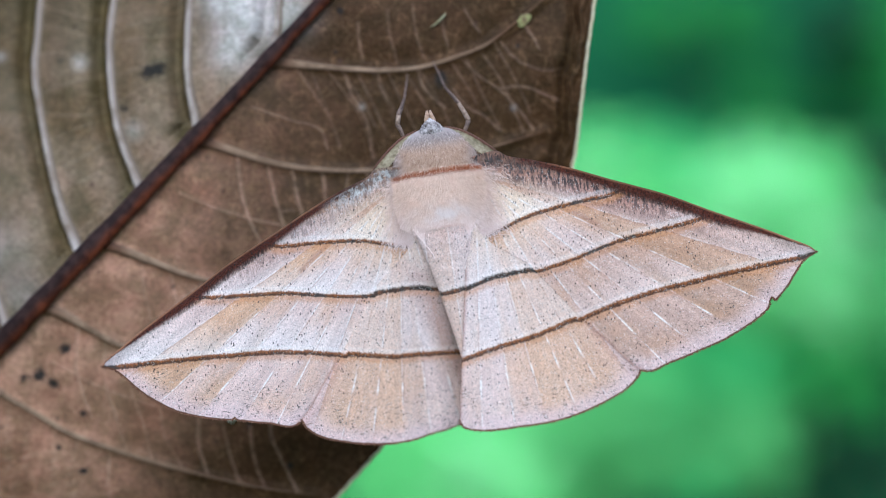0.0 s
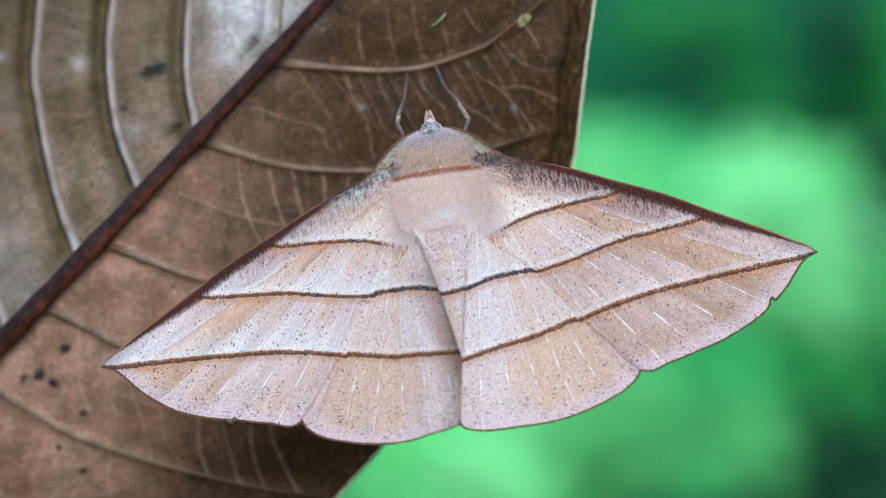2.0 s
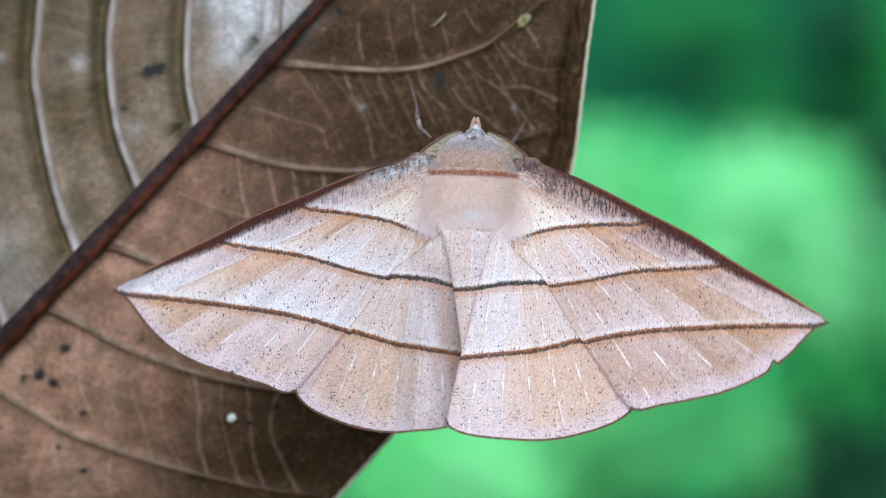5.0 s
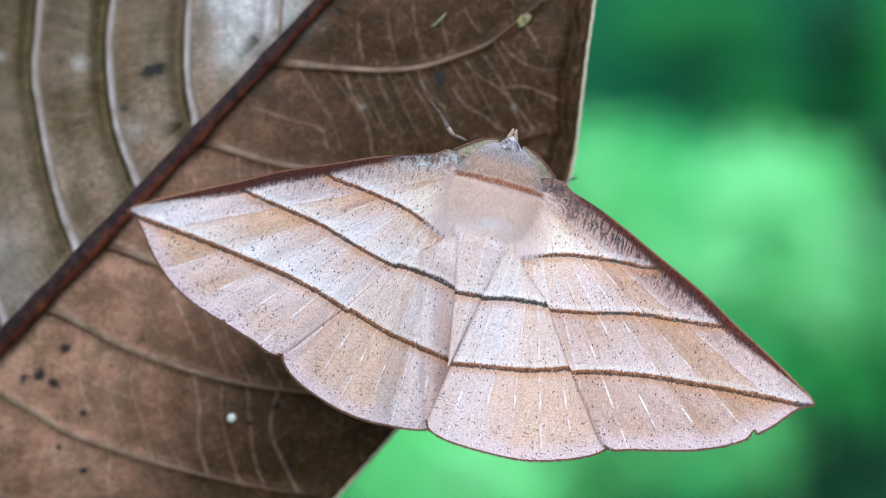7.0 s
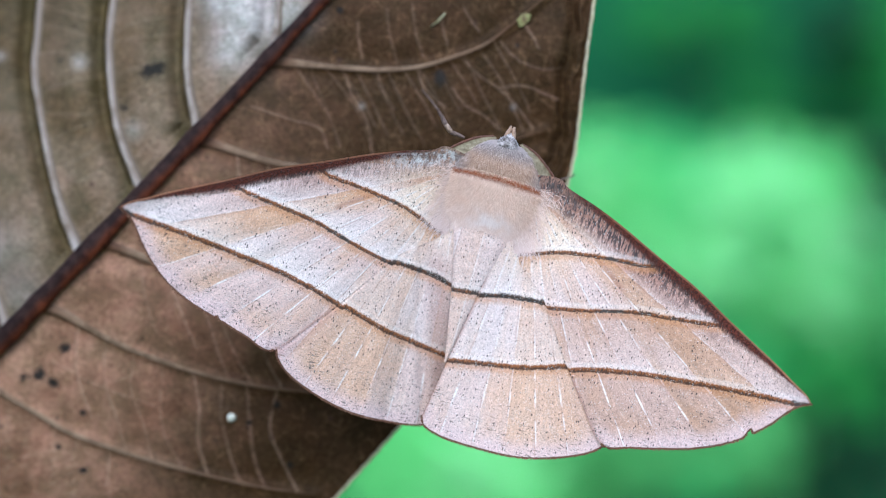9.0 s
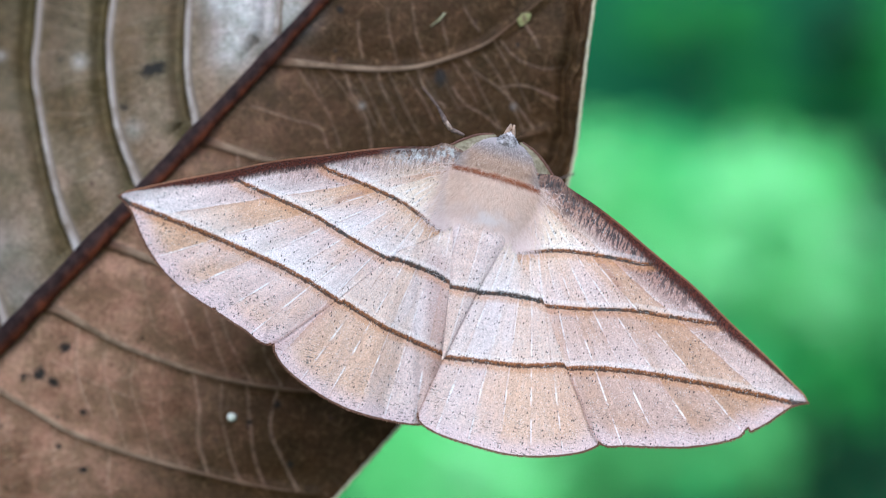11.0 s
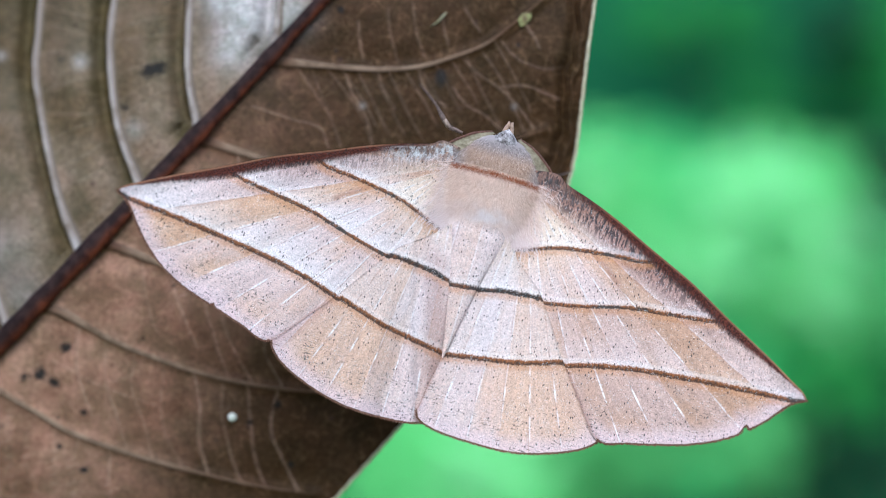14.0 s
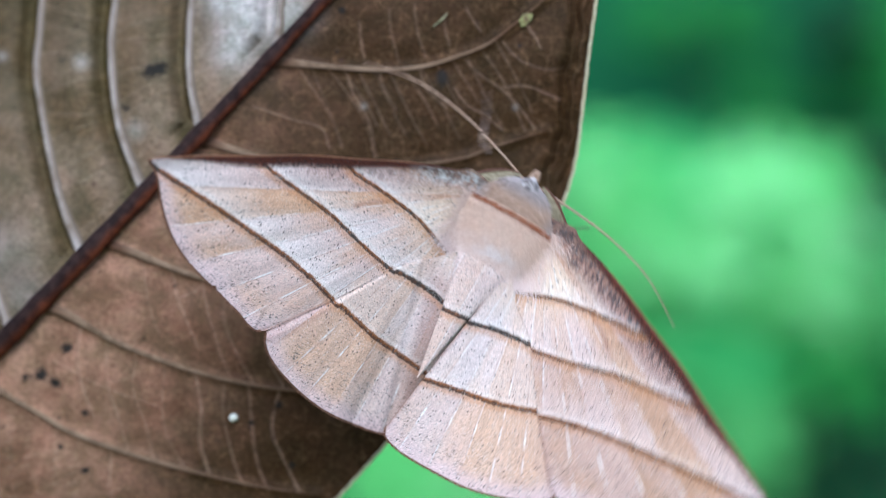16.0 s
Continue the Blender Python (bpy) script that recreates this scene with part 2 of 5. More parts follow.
def leaf_material():
    """Dry brown leaf seen from below, with net veins, mottling and dark specks."""
    k = Nodes("dead_leaf", 0.6, 0.09)
    pos = k.attr("pos", "Vector")
    stain, pale, side, blade_shade = k.attr("stain"), k.attr("pale"), k.attr("side"), k.attr("blade_shade")
    cloud, mid, fine = k.noise(pos, 0.10, 4, 0.6), k.noise(pos, 0.6, 4, 0.6), k.noise(pos, 5.0, 4, 0.7)
    patch = k.ramp(cloud, 0.35, 0.65)
    base = k.mix(patch, (0.158, 0.086, 0.052), (0.32, 0.190, 0.128))
    base = k.mix(k.math("MULTIPLY", k.ramp(mid, 0.4, 0.7), 0.5), base, (0.29, 0.185, 0.118))
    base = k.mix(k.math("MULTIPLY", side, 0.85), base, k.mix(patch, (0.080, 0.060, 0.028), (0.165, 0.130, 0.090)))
    # darker towards the border: shading of the turned-away blade, painted into the colour
    shade_amount = k.math("ADD", k.math("ADD", blade_shade, 0.08), k.math("MULTIPLY", k.math("SUBTRACT", cloud, 0.5), 0.9))
    base = k.mix(k.ramp(shade_amount, 0.26, 0.94, 0.0, 0.92), base, k.mix(side, (0.027, 0.0145, 0.0035), (0.030, 0.023, 0.005)))
    blotch = k.ramp(k.noise(pos, 1.5, 4, 0.65), 0.5, 0.66)
    base = k.mix(k.math("MULTIPLY", blotch, k.math("SUBTRACT", 0.22, k.math("MULTIPLY", side, 0.12))), base, (0.20, 0.123, 0.060))
    mesh = k.tree.nodes.new("ShaderNodeTexVoronoi")
    mesh.feature = "DISTANCE_TO_EDGE"
    k.put(mesh.inputs["Vector"], k.mix(0.25, pos, k.noise(pos, 0.5, 2)))
    mesh.inputs["Scale"].default_value = 0.75
    base = k.mix(k.math("MULTIPLY", k.math("MULTIPLY", k.ramp(mesh.outputs["Distance"], 0.01, 0.05, 1.0, 0.0), k.ramp(mid, 0.42, 0.6)), k.math("SUBTRACT", 0.26, k.math("MULTIPLY", side, 0.2))), base, (0.25, 0.155, 0.080))
    net = k.math("MULTIPLY", k.attr("net"), k.ramp(mid, 0.3, 0.62, 0.2, 0.68))
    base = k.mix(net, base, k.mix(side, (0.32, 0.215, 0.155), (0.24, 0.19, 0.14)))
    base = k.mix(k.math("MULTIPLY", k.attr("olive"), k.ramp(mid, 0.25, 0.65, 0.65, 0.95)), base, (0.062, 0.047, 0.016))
    base = k.mix(k.math("MULTIPLY", pale, k.ramp(mid, 0.2, 0.6, 0.75, 1.0)), base, (0.47, 0.445, 0.44))
    base = k.mix(k.ramp(k.math("ADD", stain, k.math("MULTIPLY", k.math("SUBTRACT", k.noise(pos, 1.8, 3), 0.5), 0.9)), 0.25, 0.75), base, (0.022, 0.019, 0.017))
    base = k.mix(k.math("MULTIPLY", k.ramp(k.cells(pos, 0.38), 0.05, 0.16, 1.0, 0.0), k.ramp(mid, 0.5, 0.6)), base, (0.05, 0.03, 0.022))
    base = k.mix(1.0, base, k.mix(k.ramp(k.noise(pos, 0.33, 4, 0.65), 0.34, 0.66), (0.74, 0.76, 0.70), (1.25, 1.21, 1.24)), "MULTIPLY")
    base = k.mix(1.0, base, k.mix(k.ramp(k.noise(pos, 0.21, 3), 0.36, 0.64), (1.025, 0.985, 0.97), (0.98, 1.01, 0.98)), "MULTIPLY")
    base = k.mix(1.0, base, k.mix(k.ramp(k.noise(pos, 2.2, 4, 0.7), 0.3, 0.7), (0.70, 0.69, 0.68), (1.26, 1.26, 1.26)), "MULTIPLY")
    base = k.mix(1.0, base, k.mix(k.ramp(fine, 0.3, 0.7), (0.76, 0.76, 0.76), (1.2, 1.2, 1.2)), "MULTIPLY")
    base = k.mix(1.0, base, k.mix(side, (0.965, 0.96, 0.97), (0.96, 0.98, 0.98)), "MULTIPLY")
    k.bump(k.math("ADD", k.math("MULTIPLY", fine, 0.5), mid), 0.5, 0.00025)
    k.put(k.bsdf.inputs["Roughness"], k.ramp(mid, 0.3, 0.7, 0.42, 0.68))
    return k.colour(base)


def grained(name, a, b, scale=3.0, rough=0.6, stretch=(1, 1, 1), bump=0.3, spec=0.3):
    k = Nodes(name, rough, spec)
    v = k.scaled(k.object_mm(), *stretch)
    n = k.noise(v, scale, 4, 0.65)
    k.bump(n, bump, 0.0001)
    return k.colour(k.mix(k.ramp(n, 0.3, 0.7), a, b))


def fur_material(name, a, b, c):
    k = Nodes(name, 0.75, 0.15)
    return k.colour(k.mix(k.ramp(k.island(), 0.82, 1.0), k.mix(k.island(), a, b), c))


def zoned_fur():
    """Fur of the back: brown collar, rusty band, fawn back, pale midline spot, pinkish and lilac rear."""
    k = Nodes("zoned_fur", 0.8, 0.12)
    sep = k.tree.nodes.new("ShaderNodeSeparateXYZ")
    k.tree.links.new(k.attr("root", "Vector"), sep.inputs[0])
    u, v = sep.outputs[0], sep.outputs[1]
    times, plus, minus = (lambda a, b: k.math("MULTIPLY", a, b)), (lambda a, b: k.math("ADD", a, b)), (lambda a, b: k.math("SUBTRACT", a, b))
    lot = k.island()
    root = k.attr("root", "Vector")
    blot = k.noise(root, 0.9, 3)
    wide = k.math("ABSOLUTE", u)
    back = k.mix(lot, (0.47, 0.325, 0.245), (0.86, 0.68, 0.57))
    back = k.mix(times(k.ramp(blot, 0.45, 0.65), 0.5), back, k.mix(lot, (0.54, 0.34, 0.245), (0.86, 0.66, 0.545)))
    rear = k.mix(lot, (0.64, 0.48, 0.43), (0.89, 0.77, 0.73))
    tail = k.mix(lot, (0.64, 0.51, 0.50), (0.80, 0.69, 0.68))
    base = k.mix(k.ramp(plus(v, times(minus(blot, 0.5), 3.0)), 2.8, -1.6), back, rear)
    base = k.mix(k.ramp(v, -0.6, -3.0), base, tail)
    off = lambda cu, cv, ru, rv: k.math("SQRT", plus(k.math("POWER", times(minus(u, cu), 1 / ru), 2.0), k.math("POWER", times(minus(v, cv), 1 / rv), 2.0)))
    base = k.mix(times(k.ramp(plus(off(0.3, 0.4, 2.3, 1.1), times(minus(blot, 0.5), 2.2)), 1.2, 0.2), 0.62), base, k.mix(lot, (0.70, 0.64, 0.64), (0.88, 0.84, 0.85)))
    base = k.mix(times(k.ramp(off(0.4, -1.7, 2.2, 0.8), 1.3, 0.4), 0.5), base, k.mix(lot, (0.60, 0.34, 0.28), (0.74, 0.49, 0.42)))
    # collar, greyer towards its front and sides
    collar = k.mix(lot, (0.20, 0.125, 0.085), (0.60, 0.42, 0.315))
    grey = k.mix(lot, (0.15, 0.13, 0.135), (0.42, 0.38, 0.385))
    collar = k.mix(k.math("MAXIMUM", k.ramp(v, 6.8, 8.6, 0.0, 0.9), k.ramp(wide, 2.6, 4.4, 0.0, 0.7)), collar, grey)
    along = minus(v, minus(4.75, times(times(u, u), 0.012)))
    base = k.mix(k.ramp(along, 0.0, 0.35), base, collar)
    rust = k.mix(lot, (0.15, 0.034, 0.010), (0.35, 0.105, 0.034))
    stripe = k.ramp(k.math("ABSOLUTE", minus(along, plus(0.12, times(minus(blot, 0.5), 0.25)))), 0.10, 0.26, 1.0, 0.0)
    base = k.mix(times(times(stripe, k.ramp(wide, 5.2, 4.2)), 0.95), base, rust)
    base = k.mix(times(k.ramp(lot, 0.86, 1.0), 0.45), base, (0.88, 0.78, 0.72))
    return k.colour(base)


ZONED = zoned_fur()
WING = wing_material()
LEAF = leaf_material()
def midrib_material():
    """Bark of the midrib: shade painted on its upper flank, red-brown on the lower."""
    k = Nodes("midrib_bark", 0.6, 0.10)
    v = k.object_mm()
    n = k.noise(v, 0.9, 4, 0.65)
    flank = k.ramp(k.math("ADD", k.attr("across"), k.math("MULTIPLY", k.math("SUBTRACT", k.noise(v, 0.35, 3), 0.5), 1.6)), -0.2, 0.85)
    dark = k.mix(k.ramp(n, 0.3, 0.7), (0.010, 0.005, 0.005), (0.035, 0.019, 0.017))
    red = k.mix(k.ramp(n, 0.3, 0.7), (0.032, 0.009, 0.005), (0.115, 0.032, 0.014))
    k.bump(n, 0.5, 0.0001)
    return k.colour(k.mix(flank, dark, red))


def vein_material(name, start, low, high, end, patchy, flank, fade):
    k = Nodes(name, 0.6, 0.2)
    v = k.object_mm()
    n = k.noise(v, 0.5, 4, 0.65)
    run = k.attr("run")
    base = k.mix(k.ramp(n, 0.32, 0.68), low, high)
    base = k.mix(k.ramp(k.math("ADD", run, k.math("MULTIPLY", k.math("SUBTRACT", n, 0.5), 0.4)), 0.45, 0.85), base, end)
    base = k.mix(k.ramp(run, 0.12, 0.02), base, start)
    base = k.mix(k.math("MULTIPLY", k.ramp(k.noise(v, 0.16, 3), 0.5, 0.62), patchy), base, high)
    # the vein's shadow side, painted as a darker flank colour
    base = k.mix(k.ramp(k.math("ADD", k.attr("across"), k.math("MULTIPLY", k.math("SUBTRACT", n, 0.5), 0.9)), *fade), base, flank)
    k.bump(n, 0.4, 0.0001)
    return k.colour(base)


MIDRIB = midrib_material()
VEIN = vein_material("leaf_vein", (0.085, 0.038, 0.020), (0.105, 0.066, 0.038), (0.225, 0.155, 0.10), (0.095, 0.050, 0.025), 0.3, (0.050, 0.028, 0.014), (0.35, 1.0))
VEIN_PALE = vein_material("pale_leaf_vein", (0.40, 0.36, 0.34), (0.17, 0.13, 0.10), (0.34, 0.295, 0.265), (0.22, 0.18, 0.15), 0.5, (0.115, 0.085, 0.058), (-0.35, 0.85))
STEM = grained("sapling_bark", (0.03, 0.02, 0.012), (0.09, 0.05, 0.03), 0.5, 0.7)
RIM = grained("dry_leaf_rim", (0.42, 0.36, 0.22), (0.62, 0.56, 0.40), 2.0, 0.6)
CHITIN = grained("grey_scales", (0.07, 0.055, 0.052), (0.60, 0.56, 0.57), 1.5, 0.7)
EYE_MAT = grained("dark_eye", (0.012, 0.010, 0.010), (0.03, 0.024, 0.02), 4.0, 0.2)
OLIVE = grained("olive_shoulder", (0.12, 0.095, 0.052), (0.29, 0.25, 0.165), 2.0, 0.6)
BROWN = grained("brown_edge", (0.06, 0.022, 0.014), (0.15, 0.07, 0.045), 4.0, 0.6)
LEG = grained("leg_scales", (0.13, 0.085, 0.06), (0.38, 0.29, 0.23), 3.0, 0.7)
LEG_DARK = grained("dark_leg_scales", (0.05, 0.034, 0.028), (0.20, 0.145, 0.12), 3.0, 0.7)
ANTENNA = grained("antenna_scales", (0.30, 0.19, 0.13), (0.50, 0.36, 0.27), 4.0, 0.7)
EGG = grained("egg_shell", (0.72, 0.74, 0.66), (0.86, 0.88, 0.80), 3.0, 0.35, bump=0.1, spec=0.5)
FRINGE = fur_material("brown_fringe", (0.07, 0.028, 0.016), (0.20, 0.10, 0.06), (0.30, 0.19, 0.13))


# ---- mesh helpers (millimetres in, metres out) ----
def mesh_of(name, verts, faces, attrs=None, smooth=True):
    me = bpy.data.meshes.new(name)
    v = np.asarray(verts, float)
    me.from_pydata((v * 0.001).tolist(), [], faces)
    for key, val in (attrs or {}).items():
        val = np.asarray(val, np.float32)
        if val.ndim == 2:
            me.attributes.new(key, "FLOAT_VECTOR", "POINT").data.foreach_set("vector", val.ravel())
        else:
            me.attributes.new(key, "FLOAT", "POINT").data.foreach_set("value", val)
    me.polygons.foreach_set("use_smooth", [smooth] * len(me.polygons))
    return me


def part(name, me, material, parent=None, label="", at=None):
    ob = new(name, me)
    me.materials.append(material)
    if parent is not None:
        ob.parent = parent
    if at is not None:
        ob.matrix_basis = at
    if label:
        tagged(ob, label)
    return ob


def spline(points, n):
    """A smooth curve through a few points (Catmull-Rom), n samples evenly spaced in its length."""
    p = np.asarray(points, float)
    p = np.vstack([2 * p[0] - p[1], p, 2 * p[-1] - p[-2]])
    out = []
    for i in range(1, len(p) - 2):
        t = np.linspace(0, 1, 24, endpoint=False)[:, None]
        a, b, c, d = p[i - 1:i + 3]
        out.append(0.5 * (2 * b + (c - a) * t + (2 * a - 5 * b + 4 * c - d) * t ** 2 + (3 * b - a - 3 * c + d) * t ** 3))
    q = np.vstack(out + [p[-2:-1]])
    s = np.r_[0, np.cumsum(np.linalg.norm(np.diff(q, axis=0), axis=1))]
    g = np.linspace(0, s[-1], n)
    return np.stack([np.interp(g, s, q[:, j]) for j in range(q.shape[1])], 1)


def tube(path, radii, sides=8, flat=1.0, up=(0, -1, 0)):
    """Vertices and faces of a closed tapered tube along a path."""
    p = np.asarray(path, float)
    r = np.interp(np.linspace(0, 1, len(p)), np.linspace(0, 1, len(radii)), radii)
    tan = np.gradient(p, axis=0)
    tan /= np.linalg.norm(tan, axis=1)[:, None]
    a = np.cross(tan, np.asarray(up, float))
    a /= np.maximum(np.linalg.norm(a, axis=1)[:, None], 1e-9)
    b = np.cross(a, tan)
    ang = np.linspace(0, 2 * np.pi, sides, endpoint=False)
    v = p[:, None] + r[:, None, None] * (np.cos(ang)[None, :, None] * a[:, None] + flat * np.sin(ang)[None, :, None] * b[:, None])
    n, f = len(p), []
    for i in range(n - 1):
        for j in range(sides):
            k = (j + 1) % sides
            f.append((i * sides + j, i * sides + k, (i + 1) * sides + k, (i + 1) * sides + j))
    f.append(tuple(range(sides))[::-1])
    f.append(tuple((n - 1) * sides + j for j in range(sides)))
    return v.reshape(-1, 3), f


def tube_mesh(name, path, radii, sides=8, flat=1.0, up=(0, -1, 0)):
    return mesh_of(name, *tube(path, radii, sides, flat, up))


def grid_faces(nu, nv, off=0, flip=False):
    i, j = np.meshgrid(np.arange(nu - 1), np.arange(nv - 1), indexing="ij")
    a = (i * nv + j).ravel() + off
    q = np.stack([a, a + 1, a + nv + 1, a + nv], 1)
    return (q[:, ::-1] if flip else q).tolist()


def slab(top, thick, nu, nv):
    """A grid surface given a thickness along its third axis, closed round its border."""
    low = top.copy()
    low[:, 2] -= thick
    n = nu * nv
    faces = grid_faces(nu, nv) + grid_faces(nu, nv, n, True)
    ring = [i * nv for i in range(nu)] + [(nu - 1) * nv + j for j in range(1, nv)]
    ring += [i * nv + nv - 1 for i in range(nu - 2, -1, -1)] + [j for j in range(nv - 2, 0, -1)]
    for a, b in zip(ring, ring[1:] + ring[:1]):
        faces.append((b, a, a + n, b + n))
    return np.vstack([top, low]), faces


def hairs(seeds, normals, flows, length, width, lift, rng):
    """Many fine flat hairs as one mesh: each a tapering blade of two pieces."""
    n = len(seeds)
    flow = flows + rng.normal(0, 0.36, (n, 3))
    flow -= normals * (flow * normals).sum(1)[:, None]
    flow /= np.linalg.norm(flow, axis=1)[:, None]
    side = np.cross(normals, flow) * width
    ln = length * rng.uniform(0.6, 1.3, n)[:, None]
    mid = seeds + flow * ln * 0.55 + normals * ln * lift * 0.8
    tip = seeds + flow * ln + normals * ln * lift
    v = np.stack([seeds - side, seeds + side, mid - side * 0.8, mid + side * 0.8, tip], 1).reshape(-1, 3)
    f = []
    for i in range(n):
        o = 5 * i
        f += [(o, o + 1, o + 3, o + 2), (o + 2, o + 3, o + 4)]
    return v, f


def distance_to(points, line):
    """Distance of each point to a polyline, both in the plane."""
    best = np.full(len(points), 1e9)
    for a, b in zip(line[:-1], line[1:]):
        ab = b - a
        t = np.clip(((points - a) @ ab) / (ab @ ab + 1e-12), 0, 1)
        best = np.minimum(best, np.linalg.norm(points - a - t[:, None] * ab, axis=1))
    return best


# ---- backdrop and ground ----
def backdrop_material():
    """Deep shade of the far undergrowth, painted as dark greens."""
    k = Nodes("distant_foliage", 1.0, 0.0)
    place = k.tree.nodes.new("ShaderNodeTexCoord").outputs["Object"]
    soft = k.noise(place, 2.2, 2, 0.5)
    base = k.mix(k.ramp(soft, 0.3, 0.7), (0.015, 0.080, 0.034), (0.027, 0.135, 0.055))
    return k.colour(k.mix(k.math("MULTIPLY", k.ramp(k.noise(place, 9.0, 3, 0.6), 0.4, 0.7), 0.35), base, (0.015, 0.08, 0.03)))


bv = np.array([(-3000, 0, -1400), (3000, 0, -1400), (3000, 0, 2200), (-3000, 0, 2200), (-3000, 60, -1400), (3000, 60, -1400), (3000, 60, 2200), (-3000, 60, 2200)])
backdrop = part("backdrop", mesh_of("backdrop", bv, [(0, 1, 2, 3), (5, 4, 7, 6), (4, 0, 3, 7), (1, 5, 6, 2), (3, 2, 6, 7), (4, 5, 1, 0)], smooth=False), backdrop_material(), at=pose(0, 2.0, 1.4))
tagged(backdrop, "deep green shade of the undergrowth far behind", "backdrop", kind="structure")

gk = Nodes("forest_floor", 0.95, 0.1)
gpos = gk.tree.nodes.new("ShaderNodeTexCoord").outputs["Object"]
gmat = gk.colour(gk.mix(gk.ramp(gk.noise(gpos, 3.0, 5, 0.65), 0.35, 0.65), (0.035, 0.05, 0.018), (0.09, 0.12, 0.045)))
gv = np.array([(x * 1000.0, y * 1000.0, 6 * math.sin(x * 1.7) * math.cos(y * 1.3)) for x in np.linspace(-40, 40, 41) for y in np.linspace(-40, 40, 41)])
ground = part("ground", mesh_of("ground", gv, grid_faces(41, 41, flip=True)), gmat)
tagged(ground, "green and brown forest floor under the plants", "ground", kind="structure")


# ---- undergrowth ----
def foliage_material(name, tone):
    """Green leaves, each of its own shade."""
    k = Nodes(name, 0.7, 0.1)
    one = k.island()
    dark, light = tuple(0.72 * c for c in tone), tuple(1.22 * c for c in tone)
    return k.colour(k.mix(k.noise(k.object_mm(), 0.06, 2), k.mix(one, dark, light), tone))


# brightest tones carry sunlight, darkest carry shade, both painted into the leaf colour
MINT = foliage_material("sunlit_mint_leaves", (0.20, 0.66, 0.185))
LIGHT = foliage_material("sunlit_pale_leaves", (0.33, 0.80, 0.32))
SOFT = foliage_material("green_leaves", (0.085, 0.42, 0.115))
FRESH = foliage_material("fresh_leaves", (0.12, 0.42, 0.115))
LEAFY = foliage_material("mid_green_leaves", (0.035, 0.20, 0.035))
DEEP = foliage_material("shaded_dark_leaves", (0.009, 0.042, 0.016))
FACING = np.array([math.sin(SUN_TURN) * 0.55, -0.8, 0.42])      # leaves turn to the open sky in front of them


def spray(cx, cy, cz, rx, rz, cover, rng):
    """A loose cluster of small folded leaves: vertices and faces, in millimetres about the eye's level."""
    n = max(8, int(cover * 2.5 * math.pi * rx * rz / 150.0))
    r = np.sqrt(-np.log(1 - 0.93 * rng.random(n))) * 0.62
    a = rng.uniform(0, 2 * np.pi, n)
    at = np.stack([cx + rx * r * np.cos(a), cy + rng.normal(0, 45, n), cz + rz * r * np.sin(a)], 1)
    normal = FACING + rng.normal(0, 0.25, (n, 3))
    normal /= np.linalg.norm(normal, axis=1)[:, None]
    along = rng.normal(0, 1, (n, 3)) + (0, 0, -0.8)
    along -= normal * (along * normal).sum(1)[:, None]
    along /= np.linalg.norm(along, axis=1)[:, None]
    side = np.cross(normal, along)
    size = rng.uniform(8, 14, n)[:, None]
    tip, base = at + along * size, at - along * size
    fold = normal * size * 0.12
    left, right = side * size * 0.55 + fold, -side * size * 0.55 + fold
    v = np.stack([base, at - along * size * 0.3 + left, at + along * size * 0.45 + left * 0.8, tip, at + along * size * 0.45 + right * 0.8, at - along * size * 0.3 + right, at], 1).reshape(-1, 3)
    f = []
    for i in range(n):
        o = 7 * i
        f += [(o, o + 6, o + 1), (o + 1, o + 6, o + 2), (o + 2, o + 6, o + 3), (o + 3, o + 6, o + 4), (o + 4, o + 6, o + 5), (o + 5, o + 6, o)]
    return v, f


def shrub(depth, label, clumps, seed):
    """A shrub: stems from the ground, each carrying a cluster of leaves. Clumps: across, up, half width, half height (mm), cover, leaves."""
    rng = np.random.default_rng(seed)
    foot = (np.mean([c[0] for c in clumps]), depth + 60, -1396.0)
    top = new("shrub")
    top.matrix_basis = pose(foot[0] * 0.001, foot[1] * 0.001, 1.4 + foot[2] * 0.001)
    tagged(top, label, "shrub", group="undergrowth shrubs")
    for i, (x, z, rx, rz, cover, leaves) in enumerate(clumps):
        y = depth - 22 * i
        k = (y + 267.0) / 2267.0
        vv, ff = spray(x * k, y, z * k, rx * k, rz * k, cover, rng)
        part("crown", mesh_of("crown", vv - foot, ff, smooth=False), leaves, top)["kind"] = "stuff"
        path = spline((np.zeros(3), np.array([(x * k - foot[0]) * 0.5 + rng.normal(0, 30), rng.normal(0, 20), (z * k - foot[2]) * 0.55]), np.array([x * k, y + 40, z * k]) - foot), 24)
        part("stem", tube_mesh("stem", path, (5.0, 3.6, 2.2, 1.0), 7, up=(0, 1, 0)), STEM, top)
    return top


shrub(1950, "dark green shrub at the back, shade painted into its leaves, out of focus", ((225, 215, 90, 45, 0.25, LEAFY), (300, 135, 80, 30, 0.2, LEAFY), (405, 170, 32, 90, 0.7, LEAFY), (362, 195, 42, 50, 0.45, DEEP)), 101)
shrub(1880, "bright mint green shrub, sunlight painted into its leaves, out of focus", ((100, 30, 100, 90, 0.8, SOFT), (210, 10, 130, 100, 0.9, SOFT), (150, 51, 75, 60, 1.0, MINT), (150, 55, 50, 36, 0.7, LIGHT), (205, -15, 95, 60, 1.1, MINT), (265, -45, 75, 50, 0.9, MINT), (225, -20, 70, 45, 0.5, LIGHT)), 102)
